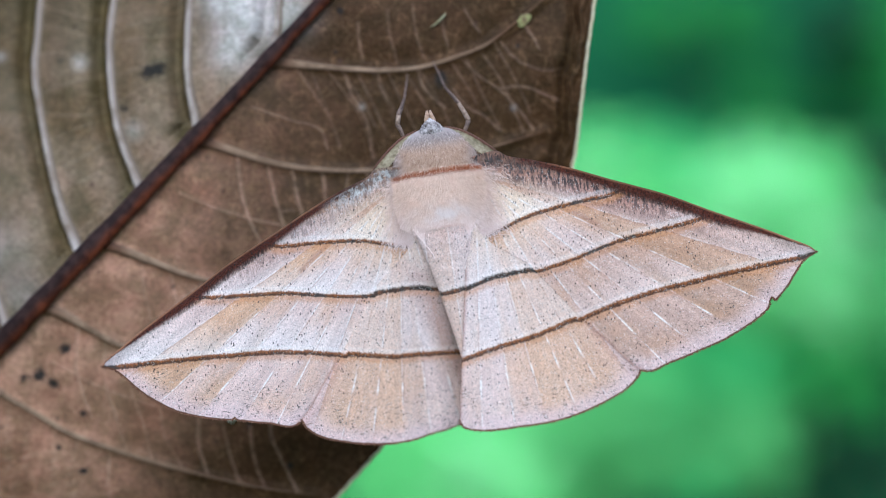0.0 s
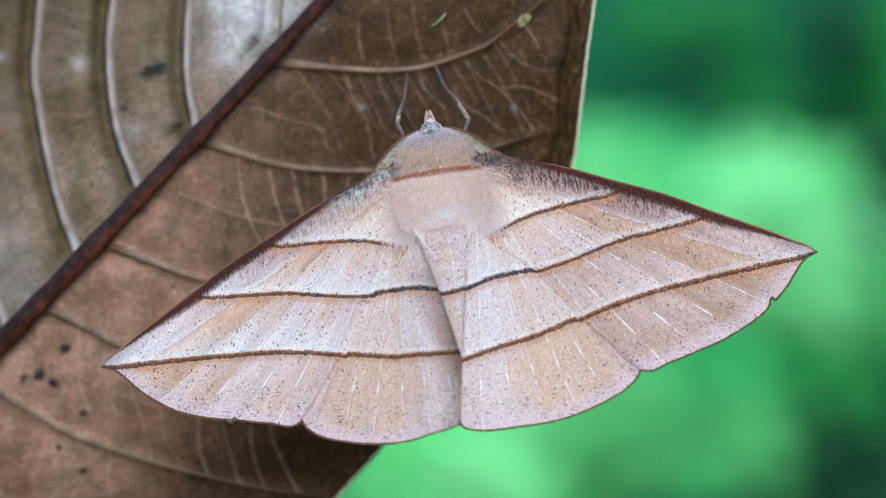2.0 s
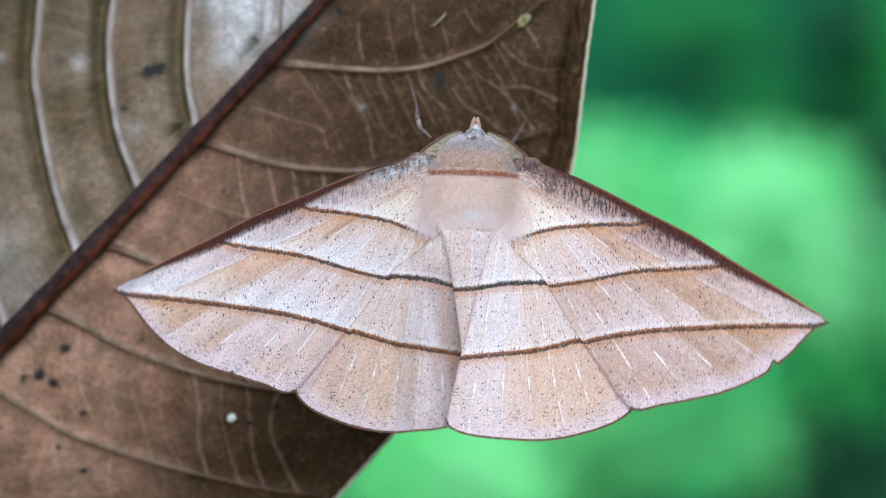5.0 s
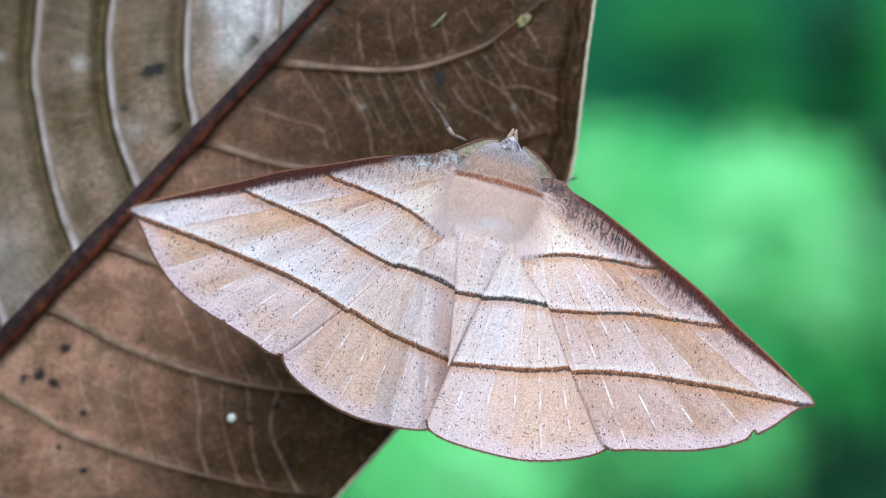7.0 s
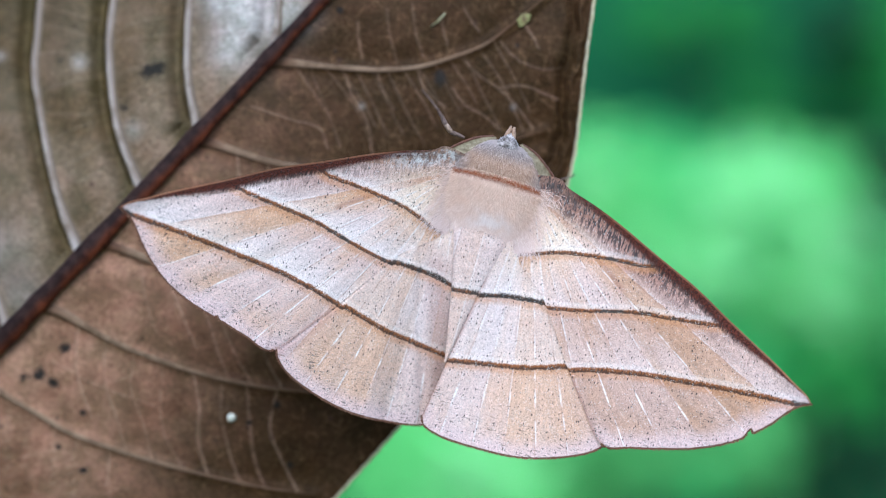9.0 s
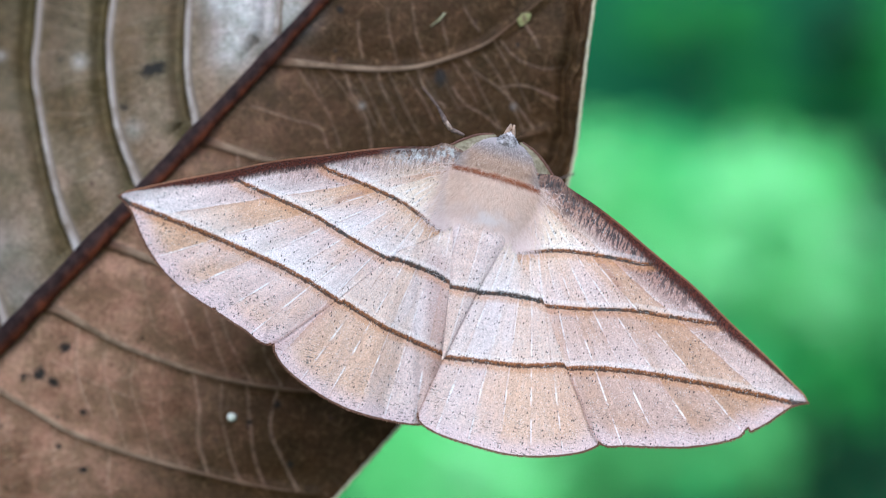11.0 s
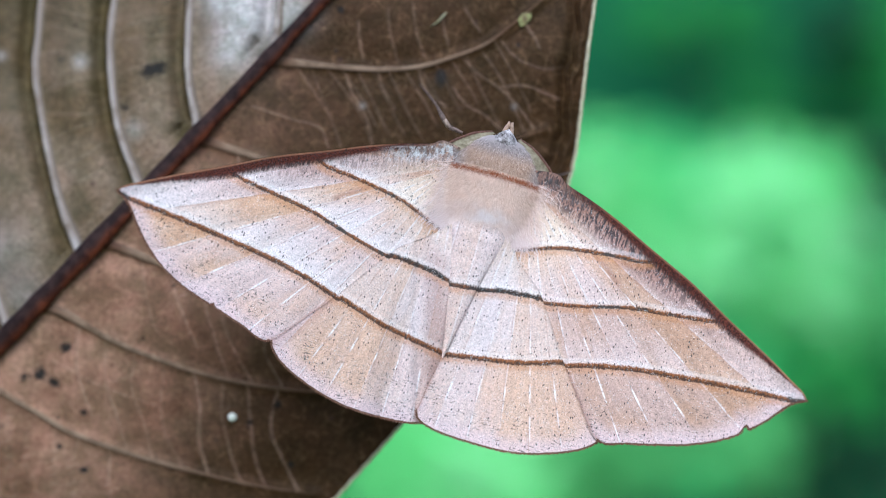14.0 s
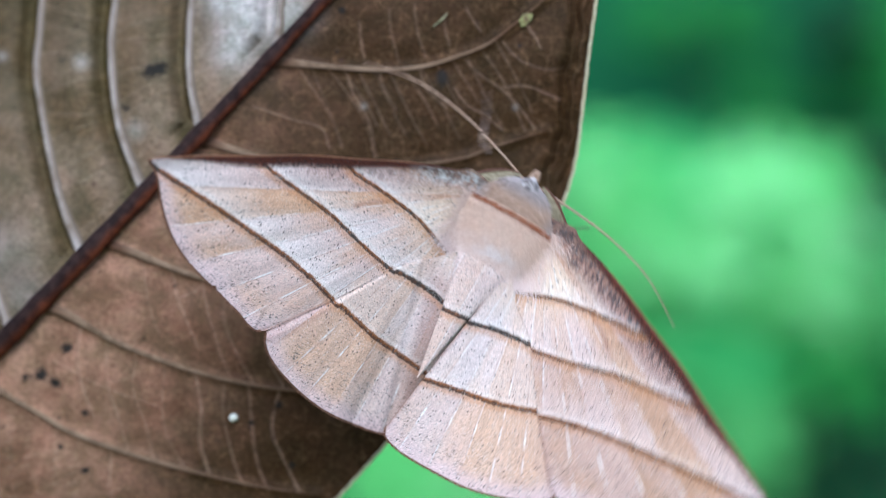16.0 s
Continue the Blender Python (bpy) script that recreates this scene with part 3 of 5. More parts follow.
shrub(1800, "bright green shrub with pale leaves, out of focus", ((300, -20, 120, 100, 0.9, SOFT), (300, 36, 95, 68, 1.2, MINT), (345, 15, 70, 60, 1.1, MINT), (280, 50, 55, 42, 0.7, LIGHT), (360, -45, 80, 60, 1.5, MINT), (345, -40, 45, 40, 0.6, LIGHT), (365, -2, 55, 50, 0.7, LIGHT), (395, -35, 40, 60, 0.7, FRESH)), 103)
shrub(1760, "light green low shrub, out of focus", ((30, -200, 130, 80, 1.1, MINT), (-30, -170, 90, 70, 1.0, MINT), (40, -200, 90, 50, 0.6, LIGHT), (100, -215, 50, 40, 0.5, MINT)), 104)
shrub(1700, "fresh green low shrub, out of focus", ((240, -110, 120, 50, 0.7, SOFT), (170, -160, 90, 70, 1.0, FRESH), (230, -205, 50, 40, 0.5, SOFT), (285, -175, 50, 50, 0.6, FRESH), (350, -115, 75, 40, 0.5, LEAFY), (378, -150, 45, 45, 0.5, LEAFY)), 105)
shrub(1560, "dark green shrub, shade painted into its leaves, out of focus", ((406, 72, 30, 60, 0.8, DEEP), (430, -140, 40, 80, 0.5, DEEP), (384, -185, 44, 50, 0.7, DEEP)), 106)


# ---- leaf ----
# The leaf's own plan: s runs along the midrib towards the tip, d across it, in millimetres.
AX = np.array([0.678, 0.735])          # midrib's direction (right, up)
NX = np.array([0.735, -0.678])         # across it, to the lower right
ROOT = np.array([-47.0, -10.0])        # where the midrib passes the picture's edge
LEAF_Y = 7.0


def leaf_plan(x, z):
    p = np.stack([x, z], -1) - ROOT
    return p @ AX, p @ NX


def leaf_depth(s, d):
    """How far the blade lies back: a blunt ridge along the midrib, swells between the side veins."""
    right = 0.02 * np.maximum(d, 0) + 0.0022 * np.maximum(d - 12, 0) ** 2
    left = 0.2 * np.maximum(-d, 0) + 0.010 * np.maximum(-d, 0) ** 2
    wave = 0.5 * np.sin(s * 0.16 + 0.6) * np.clip(np.abs(d) / 20, 0, 1)
    droop = 0.006 * np.maximum(18 - s, 0) ** 2 * np.clip(1.2 - np.abs(s) / 90, 0, 1)
    tip = 0.06 * np.maximum(s - 40, 0)
    return LEAF_Y + right + left + wave + droop - tip


def leaf_place(s, d, lift=0.0):
    """Points of the blade in space (mm, about the middle of the scene); the blade widens as it leans back."""
    s, d = np.asarray(s, float), np.asarray(d, float)
    y = leaf_depth(s, d) - lift
    x = ROOT[0] + s * AX[0] + d * NX[0]
    z = ROOT[1] + s * AX[1] + d * NX[1]
    k = 1 + leaf_depth(s, d) / 266.8
    return np.stack([x * k, y, z * k], -1)


def margin_right(s):
    return np.interp(s, (-32, -20, 0, 12, 22, 36, 46, 51.4, 52.6, 54.4, 56.4, 60, 64.8, 69.7, 80, 90, 97), (0.6, 20, 34.5, 37.4, 37.2, 35.6, 34.4, 33.7, 33.2, 32.3, 31.1, 28.5, 25.0, 21.6, 14, 6, 0.6))


def margin_left(s):
    return np.interp(s, (-32, -20, 0, 20, 50, 75, 90, 97), (0.6, 20, 36, 41, 40, 26, 9, 0.6))


# side veins as (x, z) runs on the blade, midrib outwards
VEINS_RIGHT = (
    ((-16.7, 19.7), (-8.6, 19.0), (-5.0, 19.0), (-1.4, 19.5), (4.0, 21.4), (7.0, 23.5), (11.8, 27.5)),
    ((-24.2, 11.0), (-17.0, 8.9), (-8.6, 8.3), (1.0, 9.4), (5.2, 10.8), (12.0, 12.9)),
    ((-34.1, -0.1), (-26.0, -3.1), (-18.2, -4.6), (-8.0, -5.2), (2.0, -3.4)),
    ((-40.4, -6.9), (-35.0, -9.9), (-29.0, -12.3), (-23.0, -14.0), (-16.0, -15.1), (-5.8, -15.6)),
    ((-48.5, -14.5), (-43.4, -17.4), (-39.8, -19.5), (-35.0, -21.3), (-29.0, -23.1), (-20.0, -25.2), (-12.0, -26.3)),
    ((-56.0, -21.5), (-50.0, -26.0), (-42.0, -30.0), (-32.0, -33.0)),
)
VEINS_LEFT = (
    ((-38.6, -0.3), (-41.0, 6.0), (-43.2, 17.4), (-43.0, 23.0), (-42.5, 29.0)),
    ((-32.0, 6.1), (-34.6, 13.2), (-35.4, 21.6), (-34.6, 28.5)),
    ((-25.9, 12.0), (-26.9, 17.0), (-27.1, 21.6), (-26.6, 29.0)),
    ((-18.3, 20.7), (-17.6, 23.5), (-17.1, 30.0)),
    ((-46.4, -8.0), (-48.0, -3.0), (-49.5, 4.0)),
)
THIN_VEINS = (((-28.0, 5.9), (-23.0, 3.9), (-15.8, 2.3), (-8.0, 1.8)), ((-20.3, 15.0), (-16.0, 13.6), (-13.2, 12.8), (-12.2, 10.6)), ((-41.5, -12.0), (-36.0, -14.9), (-30.0, -17.0)),
    ((-3.2, 26.1), (-2.9, 23.0), (-2.0, 20.3)), ((-0.1, 24.3), (0.1, 23.0), (0.5, 21.6)), ((2.3, 25.5), (2.9, 24.3), (3.9, 23.0)), ((-5.9, 25.4), (-5.7, 23.0), (-4.9, 19.9)), ((-9.0, 24.0), (-8.9, 22.0), (-8.5, 19.9)),
    ((6.1, 22.0), (8.0, 20.0), (10.6, 19.0), (12.6, 19.2)), ((6.0, 17.0), (8.6, 17.2), (12.2, 15.8)), ((2.0, 20.2), (3.8, 18.4), (6.0, 16.9), (8.0, 14.9), (9.5, 12.7)), ((-10.4, 18.6), (-9.8, 16.6), (-8.6, 14.6), (-7.8, 12.4), (-7.5, 9.6)), ((-7.0, 18.6), (-6.3, 16.6), (-5.2, 14.8)),
    ((-2.6, 18.9), (-2.2, 17.4), (-1.0, 15.9), (0.2, 15.0)), ((1.0, 17.0), (2.4, 15.2), (4.6, 13.9), (6.0, 12.6)), ((8.6, 23.9), (9.6, 22.4), (10.2, 21.2)))


def to_plan(line):
    a = np.asarray(line, float)
    return np.stack(leaf_plan(a[:, 0], a[:, 1]), 1)


def leaf():
    rng = np.random.default_rng(4)
    nu, nv = 760, 560
    s = np.interp(np.linspace(0, 1, nu), (0, 0.06, 0.92, 1), (-32, -3, 73, 97))
    q = np.linspace(-1, 1, nv)
    d = np.where(q[None, :] > 0, q[None, :] * margin_right(s)[:, None], q[None, :] * margin_left(s)[:, None])
    S = np.repeat(s[:, None], nv, 1).ravel()
    d = d.ravel()
    flat = np.stack([S, d], 1)
    lift = np.zeros(len(S))
    runs = []
    for i, v in enumerate(VEINS_RIGHT + VEINS_LEFT):
        v = to_plan(v)
        runs.append(spline(np.vstack([(v[0, 0] - 1.2, 0.5) if i < 6 else (v[0, 0] - 0.3, -0.1), v]), 60))
    for r in runs:
        near = distance_to(flat, r[::3])
        lift -= (0.3 if r[-1, 1] > 0 else 0.95) * np.exp(-(near / 2.2) ** 2)
        lift += 0.35 * np.exp(-(near / 0.6) ** 2)
        if r[-1, 1] < 0:
            behind = np.interp(flat[:, 1], r[::-1, 1], r[::-1, 0]) > flat[:, 0]
            lift -= 1.3 * np.exp(-((near - 1.3) / 0.8) ** 2) * behind * (flat[:, 1] < -1.5)
    # ladder veins: from one side vein down to the next, a little outwards
    rows = []
    for n, (a, b) in enumerate(zip(runs[1:5], runs[2:6])):
        way = np.array([0.27, -0.96]) + (0.10 * (1 - n), 0)
        step = 0.0
        for i in range(4, 59):
            step += np.linalg.norm(a[i] - a[i - 1])
            if step < rng.uniform(2.0, 3.3):
                continue
            step = 0.0
            hop = (b - a[i]) @ np.stack([AX, NX])
            hop = hop / np.maximum(np.linalg.norm(hop, axis=1), 1e-6)[:, None]
            j = int(np.argmax(hop @ (way / np.linalg.norm(way))))
            if j < 2 or j > 57:
                continue
            span = b[j] - a[i]
            turn = np.array([-span[1], span[0]]) * rng.uniform(0.03, 0.10)
            one, two = a[i] + span * 0.35 + turn + rng.normal(0, 0.3, 2), a[i] + span * 0.7 + turn * 0.7 + rng.normal(0, 0.3, 2)
            rows.append((spline((a[i], one, two, b[j]), 18) + rng.normal(0, 0.03, (18, 2)), rng.uniform(0.35, 1.0)))
            if rng.random() < 0.35:
                rows[-1] = (rows[-1][0][:rng.integers(9, 15)], rows[-1][1])
            if rng.random() < 0.35:
                side = one + np.array([rng.uniform(1.0, 2.6), rng.uniform(-1.0, 2.0)])
                rows.append((spline((one, (one + side) / 2 + rng.normal(0, 0.3, 2), side), 9), rng.uniform(0.2, 0.5)))
    for i in range(5, 50, 3):      # faint ones towards the tip
        hop = (runs[1] - runs[0][i]) @ np.stack([AX, NX])
        j = int(np.argmax(hop / np.maximum(np.linalg.norm(hop, axis=1), 1e-6)[:, None] @ np.array([0.45, -0.89])))
        if 1 < j < 58:
            mid = (runs[0][i] + runs[1][j]) / 2 + rng.normal(0, 0.5, 2)
            rows.append((spline((runs[0][i], mid, runs[1][j]), 16)[:rng.integers(8, 16)] + rng.normal(0, 0.03, 2), rng.uniform(0.02, 0.2)))
    for a, b in zip(runs[6:9], runs[7:10]):      # faint ones on the other half
        for c in np.linspace(0.12, 0.9, 9):
            i, j = int(59 * (c + rng.uniform(-0.04, 0.04))), int(59 * min(c * 0.9 + rng.uniform(-0.02, 0.08), 0.98))
            rows.append((spline((a[i], (a[i] + b[j]) / 2 + rng.normal(0, 0.7, 2), b[j]), 14), rng.uniform(0.12, 0.4)))
    for v in THIN_VEINS:
        rows.append((spline(to_plan(v), 20) + rng.normal(0, 0.03, (20, 2)), rng.uniform(0.15, 0.6)))
    swell = lift.reshape(nu, nv)

    def on_blade(line, over):
        """Points of a line in the leaf's plan, laid on the swelling blade."""
        m = np.where(line[:, 1] > 0, line[:, 1] / margin_right(line[:, 0]), line[:, 1] / margin_left(line[:, 0]))
        fi = np.clip(np.interp(line[:, 0], s, np.arange(nu)), 0, nu - 2)
        fj = np.clip((m + 1) / 2 * (nv - 1), 0, nv - 2)
        i, j = fi.astype(int), fj.astype(int)
        x, y = fi - i, fj - j
        up = (1 - x) * ((1 - y) * swell[i, j] + y * swell[i, j + 1]) + x * ((1 - y) * swell[i + 1, j] + y * swell[i + 1, j + 1])
        return leaf_place(line[:, 0], line[:, 1], up + over)

    # the fine net stands a little proud of the blade
    net = np.zeros(len(S))
    for line, w in rows:
        box = (np.abs(flat - (line.max(0) + line.min(0)) / 2) < (line.max(0) - line.min(0)) / 2 + 0.7).all(1)
        near = distance_to(flat[box], line)
        net[box] = np.maximum(net[box], (0.35 + 0.65 * w) * np.exp(-(near / (0.09 + 0.08 * w)) ** 2))
    lift += 0.14 * net
    # troughs beside the far half's side veins: olive tint with their shade painted in
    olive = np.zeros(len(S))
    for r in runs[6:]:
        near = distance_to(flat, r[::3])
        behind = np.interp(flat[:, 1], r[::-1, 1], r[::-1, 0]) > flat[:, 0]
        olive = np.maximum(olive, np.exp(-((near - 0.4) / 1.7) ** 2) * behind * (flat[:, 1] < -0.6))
    # curled border near the tip: a furrow, a low ridge and a lifted lip
    curl = np.clip((S - 50.0) / 3.0, 0, 1) * (d > 0)
    out = margin_right(S) - d + 0.3 * np.sin(S * 0.8) + 0.18 * np.sin(S * 2.1 + 1)
    lift += curl * (-1.1 * np.exp(-((out - 2.3) / 0.8) ** 2) + 0.25 * np.exp(-((out - 1.5) / 0.5) ** 2) - 0.4 * np.exp(-((out - 0.5) / 0.45) ** 2))
    # furl: shade in the curled border's furrow, added to the blade colour
    furl = curl * np.exp(-((out - 1.6) / 1.0) ** 2)
    stain, pale = np.zeros(len(S)), np.zeros(len(S))
    for x, z, r, w in ((-40.1, -10.6, 0.8, 0.8), (-42.8, -13.4, 0.9, 0.8), (-41.3, -14.3, 0.7, 0.8), (-44.6, -13.7, 0.7, 0.7), (-17.6, -16.6, 0.40, 1.3), (-20.6, -18.5, 0.35, 1.1), (-38.1, -23.5, 0.5, 1.1), (-40.8, -21.1, 0.4, 1.0), (-38.1, -17.5, 0.6, 0.7), (-16.2, -23.0, 0.4, 1.0), (-0.2, 17.8, 0.9, 0.7), (-0.4, 18.6, 0.6, 0.6), (-10.9, 25.3, 0.5, 0.9), (-11.4, 21.0, 0.35, 0.7), (-31.5, 18.8, 1.1, 0.7), (-30.0, 19.2, 0.9, 0.7), (-34.0, 15.0, 0.8, 0.6), (-40.5, 20.0, 0.7, 0.5), (7.9, 21.6, 0.3, 0.8), (-41.0, -18.0, 0.4, 0.6), (-47.0, -19.0, 0.4, 0.7)):
        a, b = leaf_plan(np.array(x), np.array(z))
        stain += w * np.exp(-(((S - a) ** 2 + (d - b) ** 2) / r ** 2))
    # small pale flecks; the broad patches are sheen painted where light catches
    for x, z, r in ((-38.6, 19.8, 0.8), (-8.6, 15.1, 0.35), (-47.0, 20.4, 0.6), (-33.0, 12.6, 1.0), (7.5, 15.0, 0.3), (-47.5, -0.5, 3.2), (-44.5, -5.0, 2.2), (-16.8, 25.5, 2.6), (-20.0, 25.0, 3.0), (-23.0, 26.5, 2.8), (-22.5, 21.0, 2.2)):
        a, b = leaf_plan(np.array(x), np.array(z))
        pale += (0.36 if r < 2 else 0.72 if x > -30 else 0.3) * np.exp(-(((S - a) ** 2 + (d - b) ** 2) / r ** 2))
    p = leaf_place(S, d)
    p[:, 1] -= lift
    attrs = {"pos": np.stack([p[:, 0], p[:, 2], 0 * S], 1), "stain": np.clip(stain, 0, 1.2), "pale": pale, "net": net, "olive": olive, "side": np.clip(0.5 - d / 1.5, 0, 1), "blade_shade": 0.7 * furl + np.where(d > 0, np.interp(S, (15, 38), (0.95, 0.5)) * np.clip(d / margin_right(S), 0, 1) ** np.interp(S, (15, 38), (1.35, 1.0)) + np.interp(S, (-20, 0, 15, 38, 48, 56, 97), (-0.2, 0.02, 0.20, 0.60, 0.76, 0.60, 0.55)), -1.05 * np.interp(S, (0, 25), (0.75, 1.0)) * d / margin_left(S))}
    low = p.copy()
    low[:, 1] += 0.25
    n = nu * nv
    ring = [i * nv for i in range(nu)] + [(nu - 1) * nv + j for j in range(1, nv)] + [i * nv + nv - 1 for i in range(nu - 2, -1, -1)] + [j for j in range(nv - 2, 0, -1)]
    faces = grid_faces(nu, nv) + grid_faces(nu, nv, n, True) + [(b, a, a + n, b + n) for a, b in zip(ring, ring[1:] + ring[:1])]
    both = {k: np.concatenate([v, v]) for k, v in attrs.items()}
    top = new("leaf")
    top.matrix_basis = pose(0, 0, 1.4)
    tagged(top, "large dead brown leaf hanging with its ribbed underside showing", "leaf")
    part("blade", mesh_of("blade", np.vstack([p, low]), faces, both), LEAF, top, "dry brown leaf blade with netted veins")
    # midrib, from the stalk to the tip
    sm = np.linspace(-62, 96, 120)
    bow = 0.5 * np.sin((sm + 5) / 34)
    path = leaf_place(sm, bow, 0.55)
    path[sm < -30, 1] += 0.02 * (-30 - sm[sm < -30]) ** 2
    girth = np.interp(np.linspace(0, 1, 120), np.linspace(0, 1, 7), (1.6, 1.4, 1.13, 0.95, 0.78, 0.55, 0.25))
    for r in runs:
        girth = girth * (1 + 0.10 * np.exp(-((sm - r[0, 0] - 0.4) / 1.2) ** 2))
    mv, mf = tube(path, girth * (1 + 0.015 * np.sin(sm * 1.3) + 0.015 * np.sin(sm * 0.53)), 16, 0.6)
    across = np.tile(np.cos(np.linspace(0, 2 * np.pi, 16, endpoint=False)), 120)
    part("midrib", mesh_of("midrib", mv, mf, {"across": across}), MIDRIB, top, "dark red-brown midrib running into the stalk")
    for i, r in enumerate(runs):
        pale_side = i >= 6
        pts = on_blade(r, -0.02)
        rad = np.interp(np.linspace(0, 1, 60), np.linspace(0, 1, 5), (0.72, 0.5, 0.46, 0.5, 0.42)) if pale_side else np.interp(np.linspace(0, 1, 60), np.linspace(0, 1, 7), (0.62, 0.34, 0.29, 0.25, 0.2, 0.14, 0.06))
        rad = rad * (1 + 0.035 * np.sin(np.arange(60) * 0.9 + i) + 0.04 * np.sin(np.arange(60) * 0.37 + 2 * i))
        sv, sf = tube(pts, rad, 12, 0.36 if pale_side else 0.3)
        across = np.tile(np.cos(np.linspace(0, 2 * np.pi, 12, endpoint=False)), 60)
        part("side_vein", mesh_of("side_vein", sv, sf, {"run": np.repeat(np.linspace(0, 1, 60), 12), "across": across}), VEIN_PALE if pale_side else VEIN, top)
    sr = np.linspace(-20, 90, 500)
    dr = margin_right(sr)
    ragged = 0.05 * np.sin(sr * 9.1) + 0.06 * np.sin(sr * 3.7 + 1)
    path = leaf_place(sr, dr + ragged * 0.6, np.where(sr > 51, 0.05, 0.0))
    part("rim", tube_mesh("rim", path, (0.17, 0.17, 0.17, 0.16, 0.16, 0.18, 0.17, 0.15), 6), RIM, top, "thin cream dried leaf rim")
    part("pale_sliver", tube_mesh("pale_sliver", leaf_place(*to_plan(((-1.3, 23.5), (-0.5, 24.1), (0.3, 25.0))).T, 0.25), (0.05, 0.11, 0.05), 6), grained("pale_sliver", (0.20, 0.19, 0.09), (0.42, 0.42, 0.26), 3.0), top, "pale green sliver of dry skin")
    # a scrap of green still left in the blade
    a, b = leaf_plan(np.array(8.6), np.array(24.3))
    ang = np.linspace(0, 2 * np.pi, 18, endpoint=False)
    rr = 1 + 0.18 * rng.normal(0, 1, 18)
    ring2 = leaf_place(a + 1.0 * rr * np.cos(ang), b + 0.5 * rr * np.sin(ang), 0.22)
    mid = leaf_place(np.array([a]), np.array([b]), 0.36)
    part("green_scrap", mesh_of("green_scrap", np.vstack([ring2, mid]), [(i, (i + 1) % 18, 18) for i in range(18)]), grained("green_scrap", (0.12, 0.075, 0.04), (0.27, 0.29, 0.10), 1.3, 0.6), top, "small patch still green")
    return top


leaf_thing = leaf()

# the sapling that bears the leaf
top_of_stalk = leaf_place(np.array([-61.0]), np.array([0.0]))[0]
stem_path = spline([(top_of_stalk[0] - 6, top_of_stalk[1] + 22, -1400), (top_of_stalk[0] + 4, top_of_stalk[1] + 26, -900), (top_of_stalk[0] - 5, top_of_stalk[1] + 21, -400), (top_of_stalk[0] - 1, top_of_stalk[1] + 20, top_of_stalk[2] + 20)], 60)
stem = part("sapling_stem", tube_mesh("sapling_stem", stem_path, (7.0, 5.5, 4.0, 2.5), 10, up=(1, 0, 0)), STEM, at=pose(0, 0, 1.4))
tagged(stem, "thin brown sapling stem bearing the leaf stalk", "stem")

# egg on the leaf
es, ed = leaf_plan(np.array(-22.4), np.array(-17.95))
ec = leaf_place(es, ed, 0.3)
eb = bmesh.new()
bmesh.ops.create_icosphere(eb, subdivisions=3, radius=0.00049)
for v in eb.verts:
    v.co.y *= 0.85
em = bpy.data.meshes.new("moth_egg")
eb.to_mesh(em)
em.polygons.foreach_set("use_smooth", [True] * len(em.polygons))
egg = part("moth_egg", em, EGG, at=pose(ec[0] * 0.001, ec[1] * 0.001, 1.4 + ec[2] * 0.001))
tagged(egg, "tiny round pearly white egg stuck to the brown leaf", "egg")

# ---- moth ----
# Its own space: x to its right wing, y to its head, z off its back, in millimetres.
HINGE = np.array([4.6, 3.0])
COSTA = ((3.2, 5.6), (6.3, 6.0), (7.7, 5.25), (10.9, 4.25), (14.2, 3.0), (18.0, 1.3), (23.2, -0.95), (27.8, -3.4), (32.9, -6.0), (35.6, -7.5), (37.2, -8.4), (37.85, -9.1))
OUTER = ((37.85, -9.1), (36.6, -9.75), (35.6, -10.75), (34.2, -12.5), (31.3, -15.0), (27.7, -16.8), (24.2, -17.9), (21.5, -18.6), (18.25, -19.15))
INNER = ((18.25, -19.15), (14.8, -15.3), (12.7, -12.7), (9.0, -7.6), (8.0, -6.3), (6.5, -5.1), (5.0, -4.0), (3.2, -2.4))
HIND = ((18.3, -18.6), (17.8, -19.7), (16.0, -21.1), (12.4, -22.5), (8.8, -23.3), (5.0, -23.45), (2.0, -23.3), (0.3, -23.0), (-1.0, -22.4), (-1.33, -21.56))
HIND_LEFT = HIND[:-3] + ((0.3, -23.0), (-2.0, -22.4), (-4.4, -21.0), (-4.8, -20.0))
HIND_CENTRE = np.array([3.4, 4.0])
STREAK = ((12.5, -0.9), (14.2, -2.0), (15.9, -3.3))
LINE1 = ((2.0, -3.0), (5.2, -2.25), (8.7, -1.1), (12.2, -0.55), (15.2, -0.25), (17.5, -0.1), (19.5, 0.6))
LINE2 = ((-1.0, -7.9), (1.7, -7.6), (4.0, -7.1), (7.8, -6.82), (8.95, -6.98), (11.8, -6.45), (14.9, -5.7), (17.9, -4.95), (21.5, -4.5), (24.8, -4.1), (27.5, -3.6), (30.0, -2.5))
LINE3 = ((-2.0, -15.4), (-0.1, -15.0), (3.2, -14.5), (6.6, -14.0), (9.2, -13.4), (12.1, -12.55), (12.6, -12.65), (16.0, -11.7), (20.3, -10.85), (24.4, -10.35), (29.0, -9.85), (33.8, -9.45), (36.8, -9.2), (39.0, -8.6))


def height_of(line, u):
    c = spline(line, 200)
    o = np.argsort(c[:, 0])
    return np.interp(u, c[o, 0], c[o, 1])


